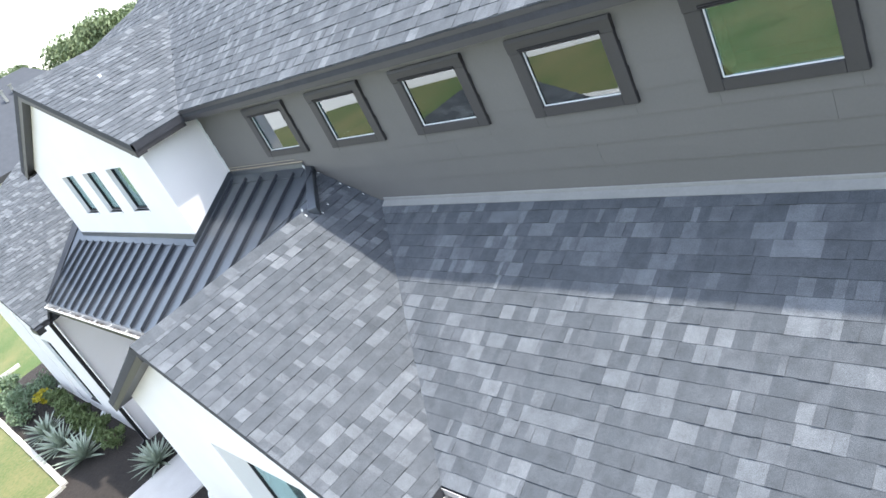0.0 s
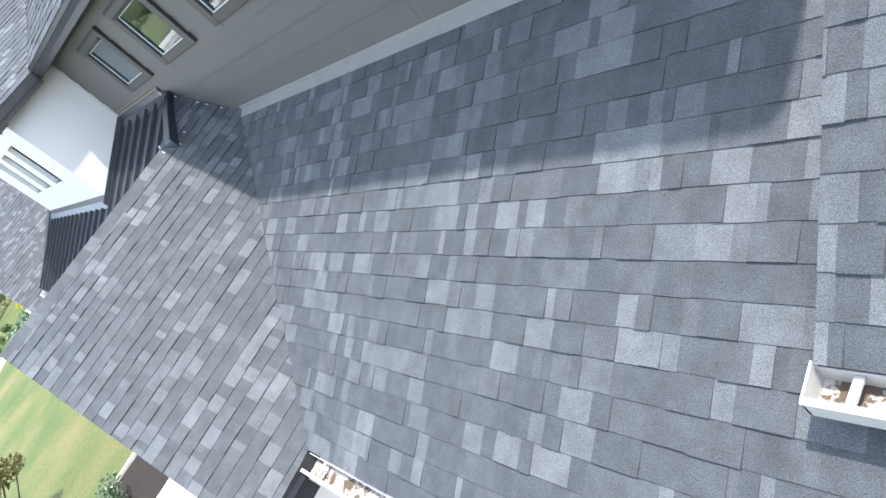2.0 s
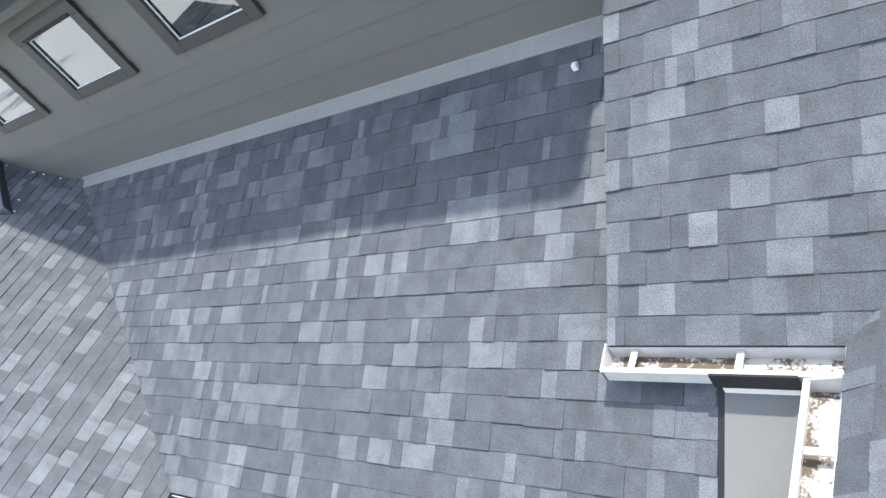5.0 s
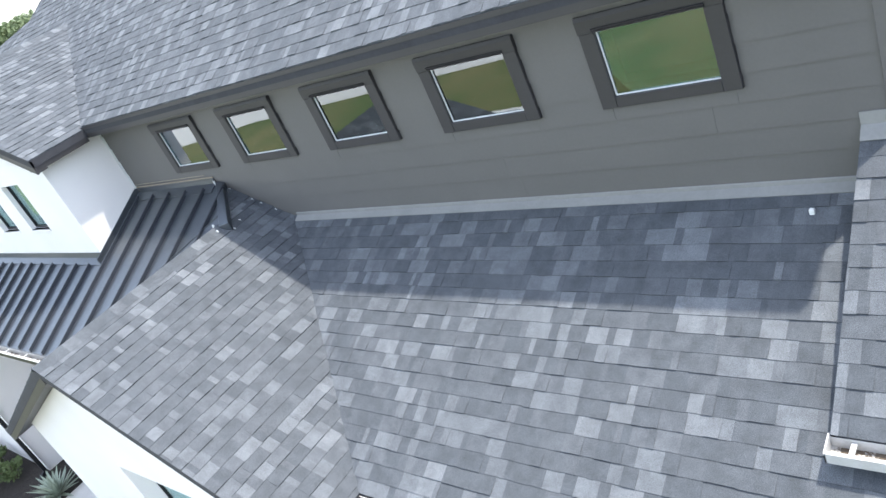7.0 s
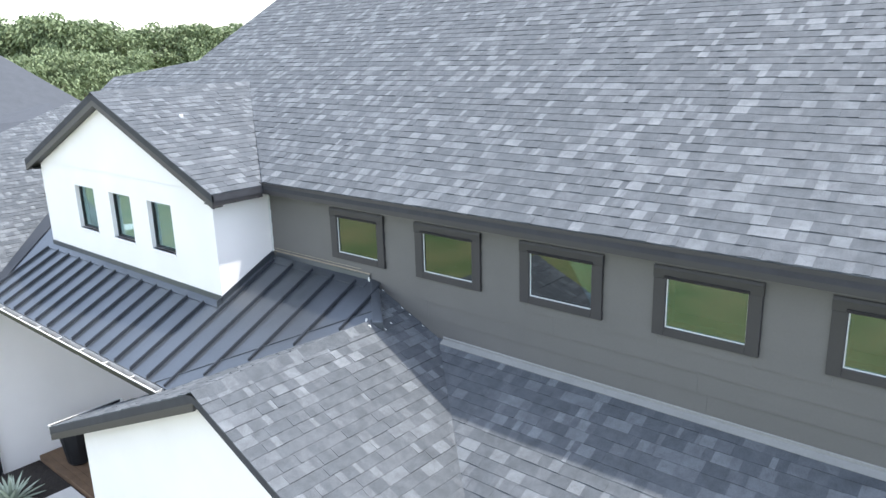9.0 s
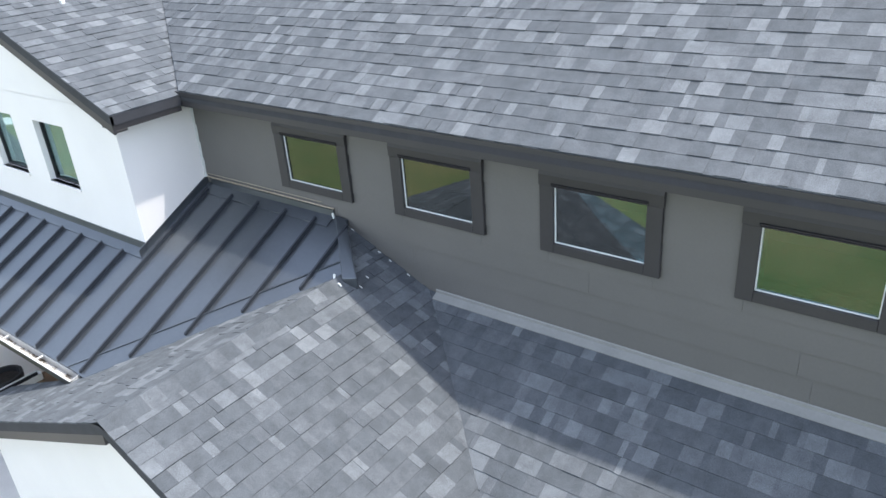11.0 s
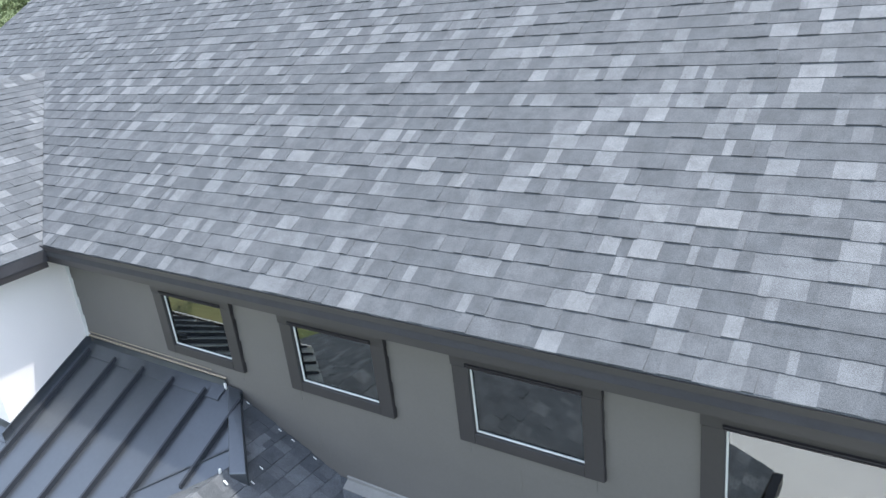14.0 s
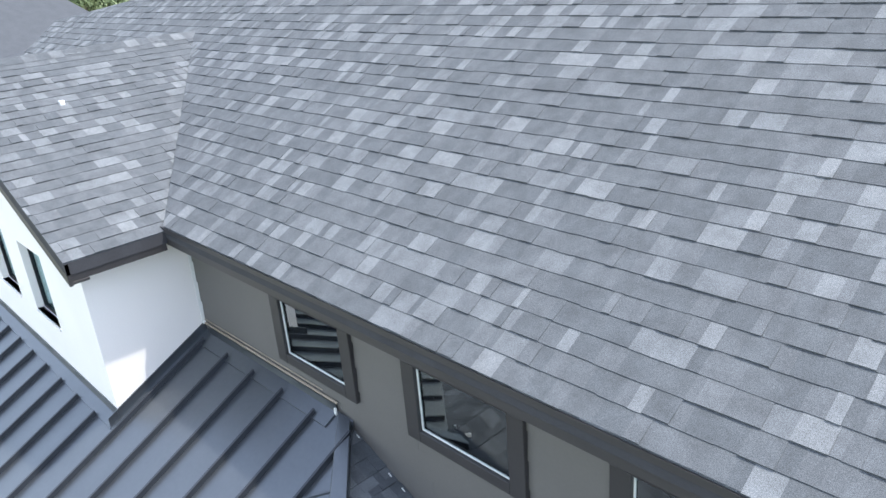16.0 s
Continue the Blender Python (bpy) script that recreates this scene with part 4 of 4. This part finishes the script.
def leaf_cloud(bm, centre, radius, count, size, rng, squash=0.8):
    for _ in range(count):
        while True:
            p = Vector((rng.uniform(-1, 1), rng.uniform(-1, 1), rng.uniform(-1, 1)))
            if p.length < 1 and rng.random() < 0.25 + p.length:
                break
        p = Vector(centre) + Vector((p.x, p.y, p.z * squash)) * radius
        a = Vector((rng.gauss(0, 1), rng.gauss(0, 1), rng.gauss(0, 1))).normalized()
        b = a.orthogonal().normalized()
        c = a.cross(b)
        s = size * rng.uniform(0.6, 1.3)
        bm.faces.new([bm.verts.new(p + b * s), bm.verts.new(p + c * s * 0.45), bm.verts.new(p - b * s), bm.verts.new(p - c * s * 0.45)])


def shrub(x, y, r, h, mat, seed, label, name="shrub", leaf=0.05):
    rng = random.Random(seed)
    ob = thing(name, x, y, GZ + 0.03, label, "shrub", "shrubs in the bed")
    bm = bmesh.new()
    for k in range(5):
        a = k * 1.3 + rng.uniform(-0.3, 0.3)
        beam(bm, (0, 0, 0), (math.cos(a) * r * 0.5, math.sin(a) * r * 0.5, h * 0.6), 0.02, 0.02, (0.3, 0.1, 1))
    part("stem", bm, BARK, ob)
    bm = bmesh.new()
    for k in range(9):
        a = rng.uniform(0, 6.3)
        rr = r * rng.uniform(0.1, 0.62)
        leaf_cloud(bm, (math.cos(a) * rr, math.sin(a) * rr, h * rng.uniform(0.3, 0.75)), r * rng.uniform(0.35, 0.55), 110, leaf, rng)
    part("foliage", bm, mat, ob)
    return ob


def tree(x, y, height, spread, seed, label="broad green tree on the far field", mat=None, z=GZ, leaves=260, clumps=20, leaf=0.34):
    rng = random.Random(seed)
    ob = thing("tree", x, y, z, label, "tree", "trees")
    bm = bmesh.new()
    segs = 8
    rings = []
    for k in range(5):
        t = k / 4
        r = height * 0.028 * (1.25 - t * 0.85)
        rings.append([bm.verts.new((math.cos(i * 6.283 / segs) * r + 0.1 * math.sin(t * 3), math.sin(i * 6.283 / segs) * r, t * height * 0.6)) for i in range(segs)])
    for a, b in zip(rings, rings[1:]):
        for i in range(segs):
            bm.faces.new((a[i], a[(i + 1) % segs], b[(i + 1) % segs], b[i]))
    ends = []
    for k in range(7):
        a = k * 2.4 + rng.uniform(-0.4, 0.4)
        s = spread * rng.uniform(0.45, 0.8)
        st = Vector((0, 0, height * rng.uniform(0.28, 0.5)))
        en = Vector((math.cos(a) * s, math.sin(a) * s, height * rng.uniform(0.5, 0.85)))
        beam(bm, st, en, height * 0.012, height * 0.012, (0.2, 0.1, 1))
        ends.append(en)
    part("trunk", bm, BARK, ob)
    bm = bmesh.new()
    for k in range(clumps):
        if k < len(ends):
            c = ends[k]
        else:
            a, rr = rng.uniform(0, 6.3), spread * rng.uniform(0, 0.8)
            c = Vector((math.cos(a) * rr, math.sin(a) * rr, height * rng.uniform(0.45, 0.93)))
        leaf_cloud(bm, c, spread * rng.uniform(0.22, 0.40), leaves, leaf, rng, 0.7)
    part("crown", bm, mat or LEAF_HAZE, ob)
    return ob


agave(-6.95, -2.62, 0.62, 1)
agave(-9.9, -3.42, 0.75, 2)
agave(-11.5, -3.55, 0.72, 3)
agave(-13.0, -3.55, 0.66, 4)
for i, (x, y) in enumerate([(-9.2, -2.75), (-10.2, -2.72), (-11.2, -2.78), (-12.2, -2.72), (-13.2, -2.80), (-14.3, -2.75)]):
    shrub(x, y, 0.38, 0.7, LEAF, 20 + i, "rounded bright green shrub in dark mulch")
shrub(-15.2, -2.9, 0.35, 0.6, LEAF_YELLOW, 31, "shrub with yellow flowers in the mulch bed")
for i, (x, y) in enumerate([(-15.2, -3.6), (-16.4, -3.3), (-17.4, -3.6), (-16.0, -2.7), (-18.4, -3.2)]):
    shrub(x, y, 0.62, 0.75, LEAF_PALE, 40 + i, "pale grey-green shrub in the mulch bed")

shrub(-8.3, -5.3, 0.55, 0.7, LEAF_PALE, 60, "pale green bushy shrub in dark mulch")
shrub(-3.6, -3.7, 0.35, 0.5, LEAF, 61, "small bright green shrub beside the walkway")
shrub(-7.6, -6.2, 0.45, 0.6, LEAF_PALE, 62, "pale green bushy shrub in dark mulch")
for i in range(9):
    shrub(-52.5 - (i % 3) * 1.5, -10.5 + i * 0.95, 1.1, 1.7, LEAF if i % 3 else LEAF_PALE, 70 + i, "tall hedge shrub before the neighbouring house", leaf=0.09)
for i in range(5):
    shrub(-60.5, -10.2 + i * 1.5, 0.9, 1.3, WHITE_BLOOM, 90 + i, "shrub covered in white blossom on the lawn edge", leaf=0.06)

shrub(-42.2, -2.9, 0.6, 0.8, LEAF_YELLOW, 100, "round shrub with yellow flowers beside the path", leaf=0.06)
for i in range(6):
    shrub(-38.2 - i * 0.95, -7.9 + i * 0.62, 0.42, 0.6, LEAF, 101 + i, "low dark green shrub beside the pale path", leaf=0.06)

# white stone edging of the lawn, laid stone by stone
edge = thing("lawn_edging", 0, 0, GZ, "white stone edging between lawn and mulch bed", "edging", "", "structure")
rng = random.Random(77)
def edging(p, q):
    p, q = Vector(p), Vector(q)
    n = int((q - p).length / 0.42)
    for k in range(n):
        a, b = p.lerp(q, k / n), p.lerp(q, (k + 1) / n)
        d = (b - a).normalized() * 0.006
        bm = bmesh.new()
        beam(bm, a + d + Vector((0, 0, 0.03)), b - d + Vector((0, 0, 0.03)), 0.15 + rng.uniform(-0.015, 0.015), 0.17 + rng.uniform(-0.02, 0.02))
        part("stone", bm, KERB, edge)
edging((-9.5, -4.12, 0), (-19.6, -4.12, 0))
edging((-19.6, -4.19, 0), (-19.6, -4.85, 0))
edging((-19.6, -4.85, 0), (-21.2, -4.85, 0))
edging((-21.2, -4.8, 0), (-21.2, -2.4, 0))
edging((-9.45, -4.2, 0), (-9.45, -7.6, 0))

# ---- neighbour's house ----
nh = thing("neighbour_house", -40.8, 2.7, -4.1, "white stucco house with a dark hipped shingle roof", "house")
nh.scale = (1.43, 1.43, 1.43)
NB = 2.44
part("wall", boxes((-12, 0, -2.45, 2.75, NB, 5.75), (-12, -0.6, 2.75, 9.0, NB, 5.75)), STUCCO, nh)
bm = bmesh.new()
e = 5.85
vv = [bm.verts.new(c) for c in ((0.45, -3.0, e), (0.45, 3.05, e), (-1.2, 9.6, e), (-13.2, 9.6, e), (-13.2, -3.0, e), (-6.4, -1.6, e + 3.5), (-6.4, 6.4, e + 3.5), (0.45, -3.0, e - 0.18), (0.45, 3.05, e - 0.18), (-1.2, 9.6, e - 0.18), (-13.2, 9.6, e - 0.18), (-13.2, -3.0, e - 0.18))]
for f in ((0, 1, 6, 5), (1, 2, 6), (2, 3, 6), (3, 4, 5, 6), (4, 0, 5), (0, 7, 8, 1), (1, 8, 9, 2), (2, 9, 10, 3), (3, 10, 11, 4), (4, 11, 7, 0), (7, 11, 10, 9, 8)):
    bm.faces.new([vv[i] for i in f])
roof_n = part("roof", bm, DARK_ROOF, nh, "dark hipped shingle roof")
for k, (x, y, h) in enumerate(((-4.2, 4.3, 2.9), (-4.9, 3.9, 3.2), (-4.6, 4.9, 3.0))):
    bm = bmesh.new()
    beam(bm, (x, y, e + h - 0.5), (x, y, e + h), 0.12, 0.12, (0, 1, 0))
    beam(bm, (x, y, e + h), (x, y, e + h + 0.06), 0.2, 0.2, (0, 1, 0))
    part("vent_pipe", bm, FLASH, roof_n)
part("fascia", boxes((0.40, 0.47, -3.0, 3.05, e - 0.22, e + 0.01)), TRIM, nh)
bm = bmesh.new()
prism(bm, [(0.4, 3.05, e - 0.1), (0.4, 1.7, e - 1.35), (6.0, 2.6, e - 1.5), (3.5, 6.0, e + 0.2), (0.0, 7.0, e + 0.6)], (0, 0, -0.12))
part("lower_roof", bm, DARK_ROOF, nh, "dark lower slope running towards the garden wing")
part("lower_wall", boxes((0.0, 0.5, 2.75, 8.0, NB, 4.6)), STUCCO, nh)
for k in range(3):
    part("window", boxes((-0.02, 0.03, -0.22 + k * 0.42, 0.02 + k * 0.42, 5.1, 5.6)), BLACK, nh, "small dark window")
part("window", boxes((-0.02, 0.03, 0.2, 1.6, 2.75, 3.7)), BLACK, nh, "large dark window")
bm = bmesh.new()
prism(bm, [(0, -2.4, 4.9), (2.4, -2.4, 4.2), (2.4, -0.4, 4.2), (0, 1.0, 4.9)], (0, 0, -0.14))
part("porch_roof", bm, METAL, nh, "dark lean-to porch roof")
part("porch_wall", boxes((0.03, 2.1, -0.75, -0.6, NB, 4.1)), STUCCO, nh)
part("porch_post", boxes((1.95, 2.1, -2.2, -2.05, NB, 4.1)), STUCCO, nh)
bm = bmesh.new()
beam(bm, (0.45, -0.5, e - 0.25), (0.1, -0.5, e - 0.9), 0.08, 0.08)
part("downspout", bm, BLACK, nh)

# ---- far trees and houses ----
rng = random.Random(9)
base_trees = [tree(-88, 30, 8.8, 4.8, 200, clumps=22, leaves=330, leaf=0.21), tree(-96, 38, 10.5, 5.6, 201, clumps=22, leaves=330, leaf=0.21), tree(-104, 22, 8, 4.4, 202, clumps=22, leaves=330, leaf=0.21)]
tall = [tree(-96, 31, 12.6, 6.2, 220, clumps=28, leaves=420, leaf=0.30), tree(-93.5, 36, 13.0, 6.0, 221, clumps=28, leaves=420, leaf=0.30)]
for k, (az, r, turn) in enumerate(((20.2, 118, 40), (21.8, 106, 90), (24.6, 112, 200), (25.8, 124, 10), (27.3, 190, 70), (28.2, 200, 130), (30.2, 128, 300), (31.6, 150, 20), (33.2, 140, 60), (12.6, 104, 20), (11.0, 118, 100), (15.5, 130, 250), (7.0, 110, 160), (35, 150, 10), (37.5, 140, 80))):
    copy_thing(tall[k % 2], pose(7.9 - math.cos(radians(az)) * r, -6.3 + math.sin(radians(az)) * r, GZ, 0, 0, turn))
for k in range(44):
    a = radians(rng.uniform(-22, 52))
    r = rng.uniform(85, 150)
    if radians(25.5) < a < radians(30.5):
        continue
    s = base_trees[k % 3]
    copy_thing(s, pose(8 - math.cos(a) * r, -5 + math.sin(a) * r, GZ, 0, 0, rng.uniform(0, 360)))
tree(-24.6, -3.4, 2.4, 1.1, 210, "young slender tree standing on the lawn", LEAF_PALE, clumps=12, leaves=120, leaf=0.09)
tree(-12.4, -7.0, 2.6, 1.1, 211, "young olive-green tree standing on the lawn", LEAF_OLIVE, clumps=12, leaves=120, leaf=0.09)
for k, (x, y, h) in enumerate(((-46, -23.0, 8.0), (-54, -26.5, 8.5), (-21.5, -23.5, 4.2), (-31, -31, 7.5))):
    tree(x, y, h, h * 0.42, 230 + k, "leafy green tree across the lawn, mirrored in the windows", LEAF, clumps=18, leaves=160, leaf=0.16)
fh = thing("far_house", -160, 87, GZ, "tan house far behind the trees", "house")
part("wall", boxes((-6, 6, -2.6, 2.6, 0, 7.6)), TAN, fh)
bm = bmesh.new()
prism(bm, [(-6.2, -2.9, 7.6), (-6.2, 2.9, 7.6), (-6.2, 0, 9.9)], (12, 0, 0))
part("roof", bm, FLASH, fh)
